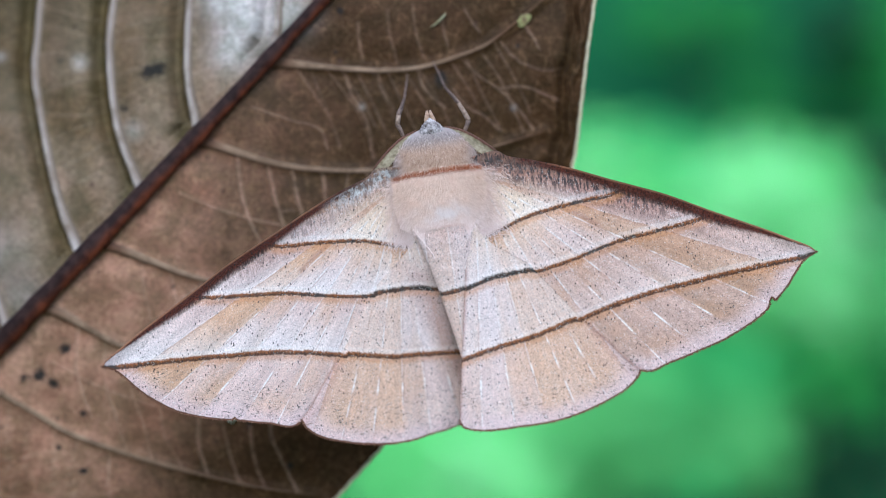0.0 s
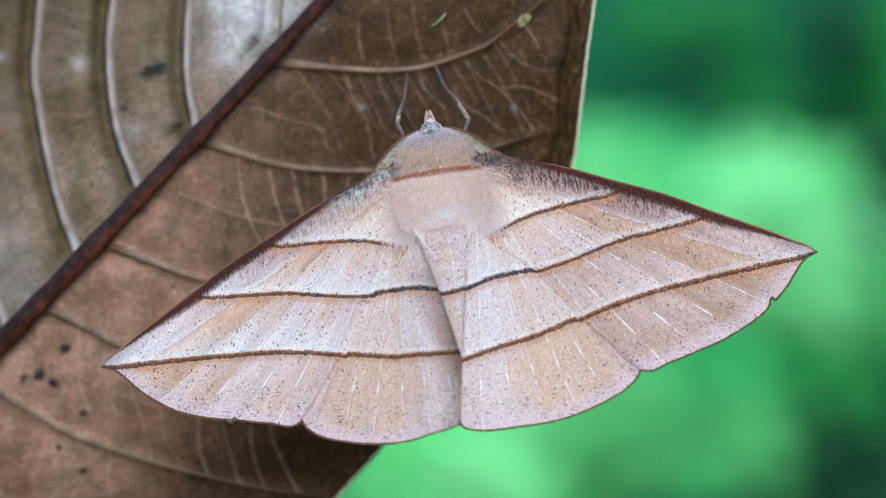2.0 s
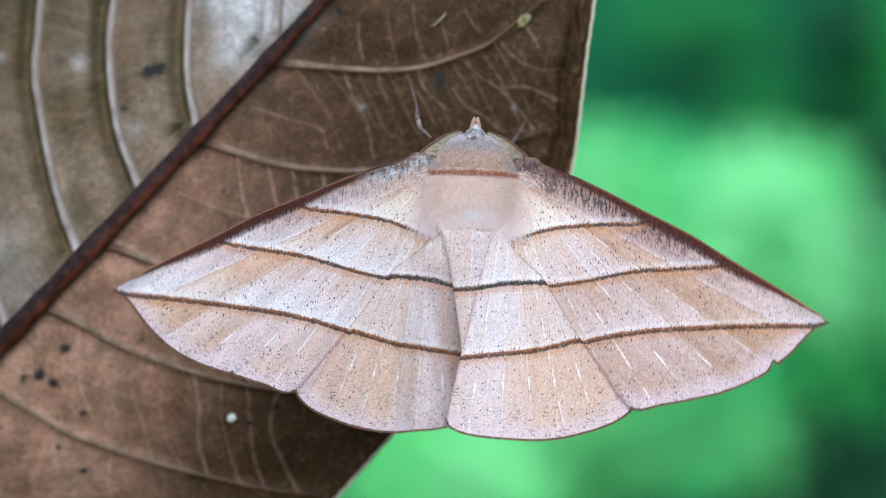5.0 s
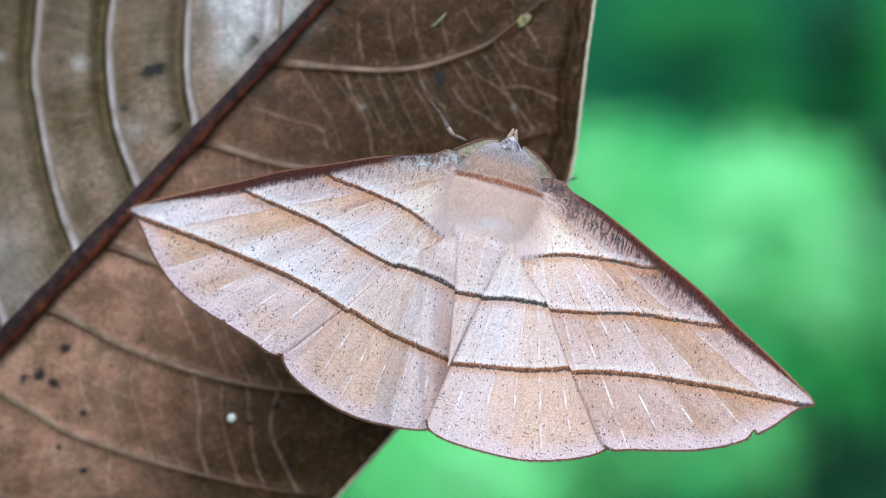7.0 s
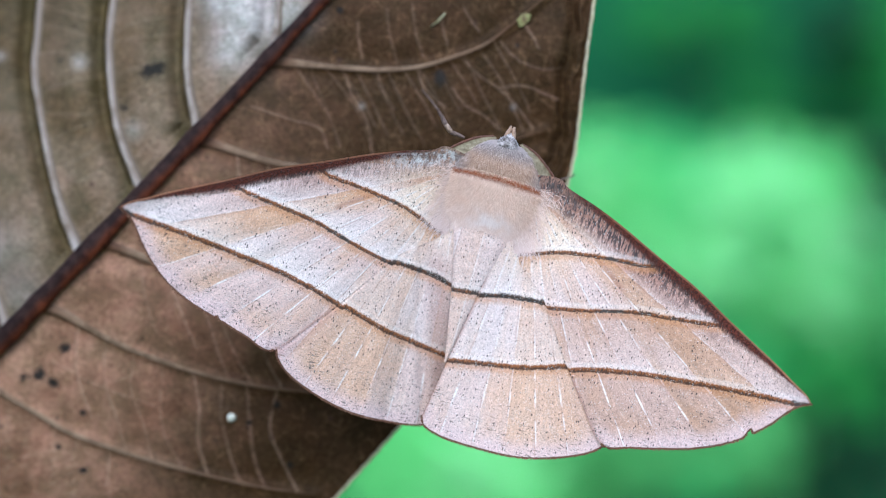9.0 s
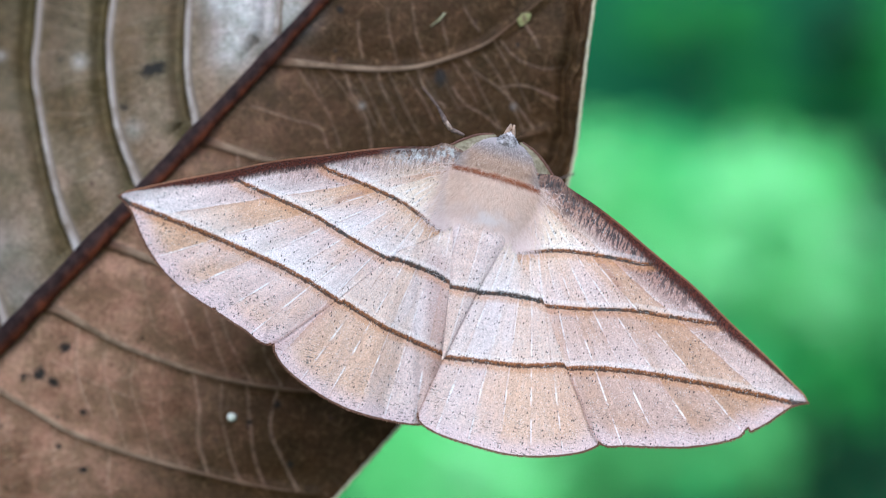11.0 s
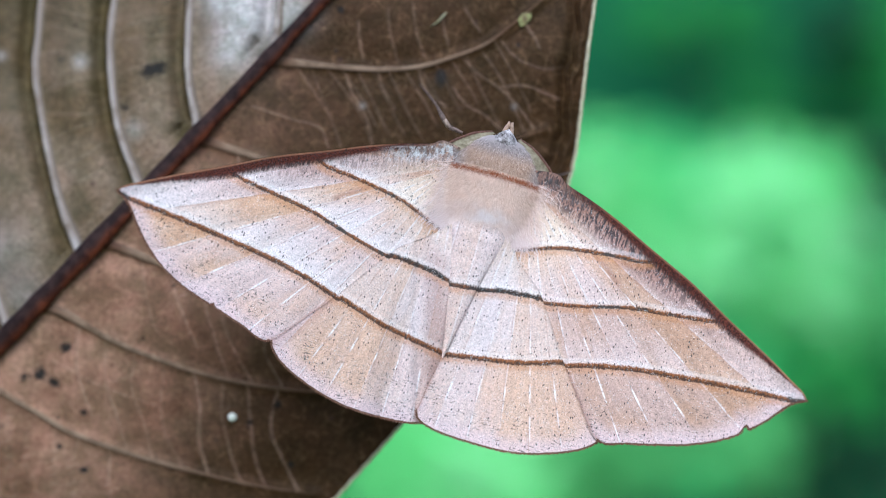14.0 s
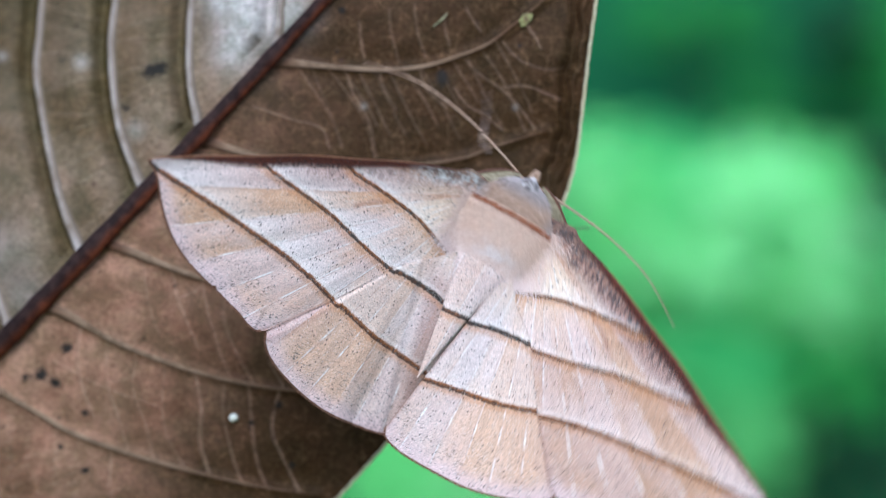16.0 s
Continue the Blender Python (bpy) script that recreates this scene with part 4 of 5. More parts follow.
def wing_attrs(uv, border, hind):
    u, v = uv[:, 0], uv[:, 1]
    rel = uv - np.array([4.0, 4.0])
    reach = np.linalg.norm(rel, axis=1)
    ray = np.arctan2(-rel[:, 1], rel[:, 0])
    lead = height_of(COSTA, u) - v if not hind else np.full(len(u), 20.0)
    return {"pos": np.stack([u, v, np.full(len(u), 7.0 * hind)], 1), "line1": height_of(LINE1, u) - v if not hind else np.full(len(u), 30.0), "line2": height_of(LINE2, u) - v,
            "line3": height_of(LINE3, u) - v, "costa": lead, "rim": distance_to(uv, border), "ray": ray, "reach": reach, "hind": np.full(len(u), float(hind))}


def wing_relief(uv, hind):
    """Low ribs along the veins and a gentle arch."""
    rel = uv - np.array([4.0, 4.0])
    ray, reach = np.arctan2(-rel[:, 1], rel[:, 0]), np.linalg.norm(rel, axis=1)
    rib = 0.045 * np.cos(ray * 2 * np.pi * 8) * np.clip((reach - 9) / 16, 0, 1)
    return rib + 0.07 * np.sin(ray * 11 + reach * 0.1) * np.clip((reach - 9) / 16, 0, 1)


def finish_wing(name, uv, w, nu, nv, border, sign, hind, moth, label, shade):
    top = np.stack([sign * (uv[:, 0] - HINGE[0]), uv[:, 1] - HINGE[1], w], 1)
    verts, faces = slab(top, 0.05, nu, nv)
    if sign < 0:
        faces = [f[::-1] for f in faces]
    at = wing_attrs(uv, border, hind)
    at["pos"][:, 2] += 3.0 * (sign > 0)
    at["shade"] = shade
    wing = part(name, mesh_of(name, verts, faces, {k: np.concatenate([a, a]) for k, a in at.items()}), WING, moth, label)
    # fringe of scales along the border
    rng = np.random.default_rng(11 + hind)
    b = spline(border, 620)
    t = np.gradient(b, axis=0)
    t /= np.linalg.norm(t, axis=1)[:, None]
    outward = np.stack([t[:, 1], -t[:, 0]], 1)
    centre = uv.mean(0)
    outward *= np.sign(((b - centre) * outward).sum(1))[:, None]
    wz = np.array([w[np.argmin(((uv - q) ** 2).sum(1))] for q in b[::10]])
    z = np.interp(np.arange(len(b)), np.arange(0, len(b), 10), wz)
    seeds = np.stack([sign * (b[:, 0] - HINGE[0]), b[:, 1] - HINGE[1], z - 0.03], 1) - np.stack([sign * outward[:, 0], outward[:, 1], 0 * z], 1) * 0.08
    flow = np.stack([sign * outward[:, 0], outward[:, 1], 0 * z], 1)
    seeds, flow = np.repeat(seeds, 2, 0), np.repeat(flow, 2, 0)
    seeds[:, :2] += rng.normal(0, 0.04, (len(seeds), 2))
    v, f = hairs(seeds, np.tile((0, 0, 1.0), (len(seeds), 1)), flow, 0.22, 0.035, 0.1, rng)
    part("fringe", mesh_of("fringe", v, f, smooth=False), FRINGE, wing, "short brown fringe of scales")
    return wing


def forewing(sign, moth):
    nu, nv = 190, 110
    u = 3.2 + (37.85 - 3.2) * (1 - (1 - np.linspace(0, 1, nu)) ** 1.35)
    top = height_of(COSTA, u)
    bottom = height_of(OUTER + INNER[1:], u)
    if sign > 0:
        bottom = bottom + 0.75 * np.exp(-((u - 32.6) / 0.26) ** 2)      # a nick in its border
    else:
        bottom = bottom + 0.28 * np.exp(-((u - 24.5) / 4.5) ** 2) + 0.3 * np.exp(-((u - 24.95) / 0.14) ** 2)
    q = np.linspace(0, 1, nv)
    V = top[:, None] + (bottom - top)[:, None] * q[None, :]
    uv = np.stack([np.repeat(u[:, None], nv, 1).ravel(), V.ravel()], 1)
    w = 0.32 + wing_relief(uv, 0)
    lead = height_of(COSTA, uv[:, 0]) - uv[:, 1]
    w = w + 0.25 * np.exp(-(lead / 0.6) ** 2) - 0.10 * np.exp(-((lead - 1.6) / 0.7) ** 2)
    rear = uv[:, 1] - np.repeat(bottom, nv)      # distance ahead of its hind edge
    w -= 0.22 * np.exp(-(rear / 2.6) ** 2) * (uv[:, 0] < 19)
    # rusty streak between the first two lines, and a brown hem where it overlaps the hindwing
    streak = np.exp(-(distance_to(uv, np.array(STREAK)) / 0.28) ** 2)
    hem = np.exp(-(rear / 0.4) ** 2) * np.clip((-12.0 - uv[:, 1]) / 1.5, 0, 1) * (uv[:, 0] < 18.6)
    border = np.stack([u, bottom], 1)[u > 18.2]
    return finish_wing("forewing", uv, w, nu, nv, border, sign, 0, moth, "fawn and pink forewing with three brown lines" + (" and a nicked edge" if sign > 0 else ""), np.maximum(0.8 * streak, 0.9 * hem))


def hindwing(sign, moth):
    nu, nv = 130, 120
    edge = spline(HIND if sign > 0 else HIND_LEFT, 400)
    rel = edge - HIND_CENTRE
    a = np.arctan2(rel[:, 0], -rel[:, 1])
    o = np.argsort(a)
    ang = np.linspace(a.min(), a.max(), nu)
    R = np.interp(ang, a[o], np.linalg.norm(rel, axis=1)[o])
    r = np.linspace(0.12, 1, nv)
    U = HIND_CENTRE[0] + np.sin(ang)[:, None] * R[:, None] * r[None, :]
    V = HIND_CENTRE[1] - np.cos(ang)[:, None] * R[:, None] * r[None, :]
    uv = np.stack([U.ravel(), V.ravel()], 1)
    A = np.repeat(ang[:, None], nv, 1).ravel()
    inner = (A - ang[0]) * np.linalg.norm(uv - HIND_CENTRE, axis=1)
    w = wing_relief(uv, 1) * 0.9
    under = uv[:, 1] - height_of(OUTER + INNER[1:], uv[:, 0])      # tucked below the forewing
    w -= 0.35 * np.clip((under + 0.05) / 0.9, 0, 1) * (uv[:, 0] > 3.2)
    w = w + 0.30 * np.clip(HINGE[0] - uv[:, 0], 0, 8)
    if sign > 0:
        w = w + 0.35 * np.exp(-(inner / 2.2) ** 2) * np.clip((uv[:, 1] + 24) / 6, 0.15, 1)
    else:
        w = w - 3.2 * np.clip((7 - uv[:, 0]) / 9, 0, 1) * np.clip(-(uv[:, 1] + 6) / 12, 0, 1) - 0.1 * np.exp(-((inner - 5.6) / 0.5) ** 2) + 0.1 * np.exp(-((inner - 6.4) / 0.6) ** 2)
    # fold: shade of the crease and inner edge, put into the colour
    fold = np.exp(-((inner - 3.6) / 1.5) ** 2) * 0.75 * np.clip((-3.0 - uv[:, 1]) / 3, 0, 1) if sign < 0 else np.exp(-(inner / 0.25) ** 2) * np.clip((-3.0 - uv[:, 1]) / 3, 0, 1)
    mauve = np.exp(np.minimum(0, under + 0.2) / 1.3) * np.clip((-12.6 - uv[:, 1]) / 1.0, 0, 1) * (uv[:, 0] > 9)      # dusky: shade beside the overlapping forewing, painted in
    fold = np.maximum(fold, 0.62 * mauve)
    border = np.stack([U[:, -1], V[:, -1]], 1)
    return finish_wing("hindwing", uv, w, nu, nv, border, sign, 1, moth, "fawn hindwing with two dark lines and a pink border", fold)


def body_height(u, v):
    """Back of the moth: a furry thorax, falling to the head."""
    half = np.interp(v, (-6, -3.5, 0, 4, 5.2, 6.6, 8.2, 8.9, 9.3), (0.8, 1.8, 4.0, 4.9, 4.6, 4.15, 3.0, 2.0, 0.8))
    crest = np.interp(v, (-6, -4.2, -3, -1, 1.5, 4, 6.5, 8.6, 9.4), (-1.9, -1.4, -0.3, 0.8, 1.3, 1.4, 1.25, 0.8, 0.2))
    return crest * np.clip(1 - (u / half) ** 2, 0, 1) ** 0.8


def lobe(name, centre, size, material, parent, label="", turn=0.0, seg=3, taper=0.0):
    b = bmesh.new()
    bmesh.ops.create_icosphere(b, subdivisions=seg, radius=0.001)
    for v in b.verts:
        n = noise.noise(v.co * 2600) * 0.06
        thin = 1 - taper * v.co.y * 1000
        v.co = Vector((v.co.x * size[0] * thin, v.co.y * size[1], v.co.z * size[2])) * (1 + n)
    m = bpy.data.meshes.new(name)
    b.to_mesh(m)
    b.free()
    m.polygons.foreach_set("use_smooth", [True] * len(m.polygons))
    return part(name, m, material, parent, label, pose(centre[0] * 0.001, centre[1] * 0.001, centre[2] * 0.001, 0, 0, turn))


def fur_patch(name, count, pick, height, material, parent, length, width, lift, seed, label="", flow=(0, -1, 0)):
    rng = np.random.default_rng(seed)
    u = rng.uniform(-9, 9, max(200000, count * 6))
    v = rng.uniform(-9, 12, len(u))
    keep = pick(u, v)
    u, v = u[keep][:count], v[keep][:count]
    e = 0.05
    h = height(u, v)
    n = np.stack([-(height(u + e, v) - height(u - e, v)) / (2 * e), -(height(u, v + e) - height(u, v - e)) / (2 * e), np.ones(len(u))], 1)
    n[:, :2] = np.clip(n[:, :2], -0.12, 0.12)
    n /= np.linalg.norm(n, axis=1)[:, None]
    fl = np.tile(np.asarray(flow, float), (len(u), 1)) + np.stack([u * 0.10, 0 * u, 0 * u], 1)
    flat = lift * np.clip((v + 2.5) / 4.0, 0.12, 1.0)[:, None]
    vv, ff = hairs(np.stack([u, v, h], 1), n, fl, length * np.clip((v + 3.0) / 3.5, 0.45, 1.0)[:, None], width, flat, rng)
    roots = np.repeat(np.stack([u, v, 0 * u], 1), 5, 0)
    return part(name, mesh_of(name, vv, ff, {"root": roots}, smooth=False), material, parent, label)


def leg(name, joints, radii, moth, mats, label):
    """A leg of tapering joints with a scaly tuft, in the moth's own millimetres."""
    thing = None
    for i, (a, b) in enumerate(zip(joints[:-1], joints[1:])):
        a, b = np.asarray(a, float), np.asarray(b, float)
        mid = (a + b) / 2 + np.array([0.03, 0.03, 0.04])
        me = tube_mesh("leg", np.vstack([a, a * 0.7 + mid * 0.3, mid, b]), (radii[i], radii[i] * 1.06, (radii[i] + radii[i + 1]) * 0.52, radii[i + 1]), 8, up=(0, 0, 1))
        if thing is None:
            thing = part(name, me, mats[0], moth, label)
        else:
            part(("shin", "foot", "claw")[i - 1], me, mats[i % len(mats)], thing)
    return thing


def root_fur(sign, wing):
    """Fine hair from the back that lies over the root of a forewing."""
    rng = np.random.default_rng(60 + sign)
    v = rng.uniform(-2.4, 4.4, 9000)
    u = 3.3 + np.abs(rng.normal(0, 1.35, 9000))
    keep = (u < 8.5) & (v < height_of(COSTA, u) - 1.3) & (v > height_of(OUTER + INNER[1:], u) + 0.1)
    u, v = u[keep][:2400], v[keep][:2400]
    seeds = np.stack([sign * (u - HINGE[0]), v - HINGE[1], np.full(len(u), 0.30)], 1)
    flow = np.stack([sign * np.full(len(u), 0.75), -0.35 - 0.11 * (4.4 - v), 0 * u], 1)
    hv, hf = hairs(seeds, np.tile((0, 0, 1.0), (len(u), 1)), flow, 0.95, 0.014, 0.12, rng)
    roots = np.repeat(np.stack([sign * u * 0.8, np.minimum(v, 0.5), 0 * u], 1), 5, 0)
    return part("root_fur", mesh_of("root_fur", hv, hf, {"root": roots}, smooth=False), ZONED, wing, "fine fawn hair over the wing root")


def lap_fur(sign, wing):
    """Soft pinkish hair at the root of a hindwing, thinning towards its middle."""
    rng = np.random.default_rng(70 + sign)
    u, v = rng.uniform(0.2, 6.0, 9000), 3.0 - np.abs(rng.normal(0, 3.6, 9000))
    keep = (v > -8.0) & (rng.random(9000) < np.clip((6.0 - u) / 3.5, 0, 1))
    u, v = u[keep][:2200], v[keep][:2200]
    z = 0.10 + 0.30 * np.clip(HINGE[0] - u, 0, 8) + (0.25 if sign > 0 else 0.0)
    seeds = np.stack([sign * (u - HINGE[0]), v - HINGE[1], z], 1)
    flow = np.stack([sign * (0.12 * u - 0.1), np.full(len(u), -1.0), 0 * u], 1)
    hv, hf = hairs(seeds, np.tile((0, 0, 1.0), (len(u), 1)), flow, 0.5, 0.009, 0.05, rng)
    roots = np.repeat(np.stack([sign * u, np.minimum(v, -0.8), 0 * u], 1), 5, 0)
    return part("lap_fur", mesh_of("lap_fur", hv, hf, {"root": roots}, smooth=False), ZONED, wing, "soft pinkish hair at the wing root")


moth = new("moth")
tagged(moth, "fawn and pink moth with spread wings on a dead leaf", "moth")
wing_left = forewing(-1, moth)
wing_right = forewing(1, moth)
root_fur(-1, wing_left)
root_fur(1, wing_right)
hind_left = hindwing(-1, moth)
hind_right = hindwing(1, moth)
lap_fur(-1, hind_left)
lap_fur(1, hind_right)

# thorax with its fur
def back_shell(name, low, high, sink, parent, label):
    """A stretch of the moth's rounded back as a thick shell."""
    tu, tv = np.meshgrid(np.linspace(-1, 1, 41), np.linspace(low, high, 40), indexing="ij")
    half = np.interp(tv, (-6, -3.5, 0, 4, 5.2, 6.6, 8.2, 8.9, 9.3), (0.8, 1.8, 4.0, 4.9, 4.6, 4.15, 3.0, 2.0, 0.8))
    uu = tu * half
    tp = np.stack([uu.ravel(), tv.ravel(), body_height(uu.ravel(), tv.ravel()) + 0.25 - sink - (0.6 * np.clip((tv.ravel() - 4.3) / 1.0, 0, 1) ** 2 if high < 6 else 0)], 1)
    tvs, tfs = slab(tp, 2.4, 41, 40)
    root = np.stack([uu.ravel(), tv.ravel(), 0 * tv.ravel()], 1)
    return part(name, mesh_of(name, tvs, tfs, {"root": np.vstack([root, root])}), ZONED, parent, label)


thorax = back_shell("thorax", -4.2, 5.3, 0.0, moth, "broad furry fawn thorax with a chestnut band")
collar = back_shell("collar", 3.6, 9.4, 0.08, moth, "rounded brown furry collar behind the head")
inside = lambda u, v: np.abs(u) < np.interp(v, (-6, -3.5, 0, 4, 5.2, 6.6, 8.2, 8.9, 9.3), (0.8, 1.8, 4.0, 4.9, 4.6, 4.15, 3.0, 2.0, 0.8)) * 0.985
arc = lambda u: 4.75 - 0.012 * u ** 2
skin = lambda u, v: body_height(u, v) + 0.22
rear = lambda u, v: np.maximum(skin(u, v), np.interp(np.abs(u), (0, 4.8), (1.12, 0.42)) * np.clip((1.5 - v) / 4.0, 0, 1)) + 0.03
fading = np.random.default_rng(5)
thin_out = lambda v, start, fall: fading.random(len(v)) < np.exp(np.minimum(0, (v - start) / fall))
fur_patch("back_fur", 24000, lambda u, v: (np.abs(u) < np.interp(v, (-6, -3, 0, 4), (2.2, 3.9, 4.7, 5.0))) & (v > -6) & (v < arc(u) + 0.05) & thin_out(v, 0.6, 1.1) & thin_out(3.6 + np.clip(v, 0, 9) * 0.3 - np.abs(u), 0.0, 0.5), rear, ZONED, thorax, 0.55, 0.013, 0.24, 21, "fawn fur of the back fading to pink")
fur_patch("front_fur", 12000, lambda u, v: inside(u, v) & (v > arc(u) - 0.1) & (v < 9.2), lambda u, v: skin(u, v) - 0.07, ZONED, collar, 0.5, 0.016, 0.26, 22, "brown fur of the collar")
fur_patch("chestnut_band", 1700, lambda u, v: inside(u, v) & (np.abs(v - arc(u) - 0.15) < 0.24), lambda u, v: skin(u, v) + 0.13, ZONED, thorax, 0.42, 0.02, 0.3, 23, "chestnut band of fur across the collar")
fur_patch("pink_fur", 400, lambda u, v: (v > -5.0) & (fading.random(len(v)) < np.clip((2.4 - v) / 3.0, 0, 1)) & (np.abs(u) < 4.6 + 0.12 * v) & thin_out(v, -0.8, 1.7), lambda u, v: rear(u, v) + 0.05 + 0.1 * np.clip(-v / 3, 0, 1), ZONED, thorax, 0.75, 0.012, 0.05, 25, "long pinkish hair at the wing roots")

def side_fur(sx):
    """Longer hair that spills from the sides of the back over the wing roots."""
    fur_patch("side_fur", 1100, lambda u, v: (u * sx > 2.6) & inside(u, v) & (v > -1.0) & (v < 3.0) & thin_out(v, 2.5, 1.0), lambda u, v: np.maximum(skin(u, v), 0.55), ZONED, thorax, 0.85, 0.012, 0.05, 41 + sx, "longer fawn hair over the wing root", flow=(sx * 0.7, -1.0, 0))


for sx in (-1, 1):
    side_fur(sx)

# abdomen
av = np.linspace(-15.7, -1.0, 60)
aw = np.interp(av, (-15.7, -12, -7, -1), (0.10, 0.75, 1.7, 3.2))
ring = np.linspace(0, 2 * np.pi, 28, endpoint=False)
ap = np.stack([(aw[:, None] * np.cos(ring)), np.repeat(av[:, None], 28, 1), np.interp(av, (-15.7, -6, -1), (0.1, 0.15, 0.0))[:, None] + (0.25 + 0.26 * aw[:, None]) * np.sin(ring) + 0.03 * np.sin(av * 4.2)[:, None]], -1).reshape(-1, 3)
af = [(i * 28 + j, i * 28 + (j + 1) % 28, (i + 1) * 28 + (j + 1) % 28, (i + 1) * 28 + j) for i in range(59) for j in range(28)]
auv = ap[:, :2]
aa = wing_attrs(auv, np.array(((-30.0, -30.0), (30.0, -30.0))), 1)
aa["shade"] = np.full(len(auv), 0.06)
aa["hind"][:] = 0.8
aa["line3"][:] = -30.0
aa["ray"] = auv[:, 0] * 0.05 + 0.3
aa["reach"] = np.full(len(auv), 20.0)
abdomen = part("abdomen", mesh_of("abdomen", ap, af, aa), WING, moth, "slim speckled fawn abdomen")

# head
head = lobe("head", (0.05, 9.7, 0.25), (1.22, 1.15, 0.8), CHITIN, moth, "small grey scaly head", taper=0.62)
for sx in (-1, 1):
    lobe("eye", (sx * 0.8, -0.1, -0.2), (0.42, 0.5, 0.5), EYE_MAT, head, "dark round eye")
    palp = tube_mesh("palp", spline(((sx * 0.30, 0.5, -0.1), (sx * 0.27, 1.2, 0.1), (sx * 0.19, 1.5, 0.2), (sx * 0.17, 1.9, 0.15)), 14), (0.30, 0.33, 0.24, 0.19, 0.10), 8, up=(0, 0, 1))
    part("palp", palp, ANTENNA, head, "short pinkish palp")
rngh = np.random.default_rng(31)
hp = rngh.normal(0, 1, (900, 3))
hp /= np.linalg.norm(hp, axis=1)[:, None]
hp = hp[hp[:, 2] > -0.1][::2]
hv, hf = hairs(hp * np.array([1.15, 1.12, 0.78]) * np.stack([1 - 0.62 * hp[:, 1], 1 + 0 * hp[:, 0], 1 + 0 * hp[:, 0]], 1), hp, np.tile((0, 1.0, 0.2), (len(hp), 1)), 0.26, 0.03, 0.2, rngh)
lobe("leg_base", (-1.8, -0.85, -0.4), (0.55, 0.4, 0.3), grained("blue_grey_scales", (0.14, 0.135, 0.145), (0.36, 0.35, 0.37), 4.0, 0.7), head, "blue-grey scaly leg base", 0.6)
part("head_fur", mesh_of("head_fur", hv, hf, smooth=False), fur_material("head_scales", (0.13, 0.11, 0.11), (0.54, 0.51, 0.52), (0.82, 0.82, 0.84)), head, "pale grey scale tufts")

plates = []
# shoulders: olive plates with a dark rim at the roots of the forewings
for sx in (-1, 1):
    rim_path = spline(((sx * 1.5, 9.15, -0.1), (sx * 3.2, 8.5, -0.15), (sx * 4.95, 7.25, -0.1), (sx * 6.5, 5.8, 0.0)), 30)
    inner_path = spline(((sx * 1.2, 9.0, 0.1), (sx * 2.4, 8.1, 0.3), (sx * 3.8, 6.7, 0.3), (sx * 5.2, 5.6, 0.3)), 30)
    m = np.concatenate([rim_path, (rim_path + inner_path) / 2 + (0, 0, 0.18), inner_path])
    vs, fs = slab(m, 0.2, 3, 30)
    plate = part("shoulder_plate", mesh_of("shoulder_plate", vs, fs if sx < 0 else [f[::-1] for f in fs]), OLIVE, moth, "pale olive shoulder plate with a dark rim")
    plates.append(plate)
    part("plate_rim", tube_mesh("plate_rim", rim_path, (0.10, 0.16, 0.16, 0.10), 6, up=(0, 0, 1)), BROWN, plate)

# antennae, pivoting beside the head
antennae = []
for sx in (-1, 1):
    path = spline(((0, 0, 0), (sx * 3.6, 0.45, 0.1), (sx * 9.0, 0.8, 0.1), (sx * 14.8, 0.2, 0.0), (sx * 20.5, -2.0, -0.2)), 60)
    antennae.append(part("antenna", tube_mesh("antenna", path, (0.14, 0.13, 0.11, 0.08, 0.04), 6, up=(0, 0, 1)), ANTENNA, moth, "long thin fawn antenna"))

# legs
foreleg_left = leg("foreleg", ((0, 0, 0), (-0.65, 1.35, 0.1), (-0.55, 2.3, 0.2), (0.0, 4.2, -3.6), (0.3, 7.2, -8.6)), (0.16, 0.24, 0.25, 0.12, 0.06), moth, (LEG_DARK, LEG, LEG_DARK), "grey scaly foreleg gripping the leaf")
foreleg_right = leg("foreleg", ((0, 0, 0), (0.45, 1.2, 0.1), (-0.5, 3.0, 0.0), (-1.9, 5.0, -3.8), (-3.0, 8.0, -8.2)), (0.18, 0.24, 0.20, 0.12, 0.07), moth, (LEG_DARK, LEG, LEG_DARK), "grey scaly foreleg gripping the leaf")
for sx in (-1, 1):
    leg("midleg", ((sx * 2.0, 4.0, -1.5), (sx * 5.0, 3.6, -3.2), (sx * 6.5, 0.5, -8.2), (sx * 7.0, -3.0, -11.6)), (0.35, 0.32, 0.2, 0.08), moth, (LEG_DARK, LEG), "grey scaly leg under the wings")
    leg("hindleg", ((sx * 1.8, 0.5, -1.5), (sx * 3.5, -3.5, -3.4), (sx * 4.0, -8.0, -8.4), (sx * 4.2, -11.5, -11.8)), (0.35, 0.32, 0.2, 0.08), moth, (LEG_DARK, LEG), "grey scaly leg under the wings")


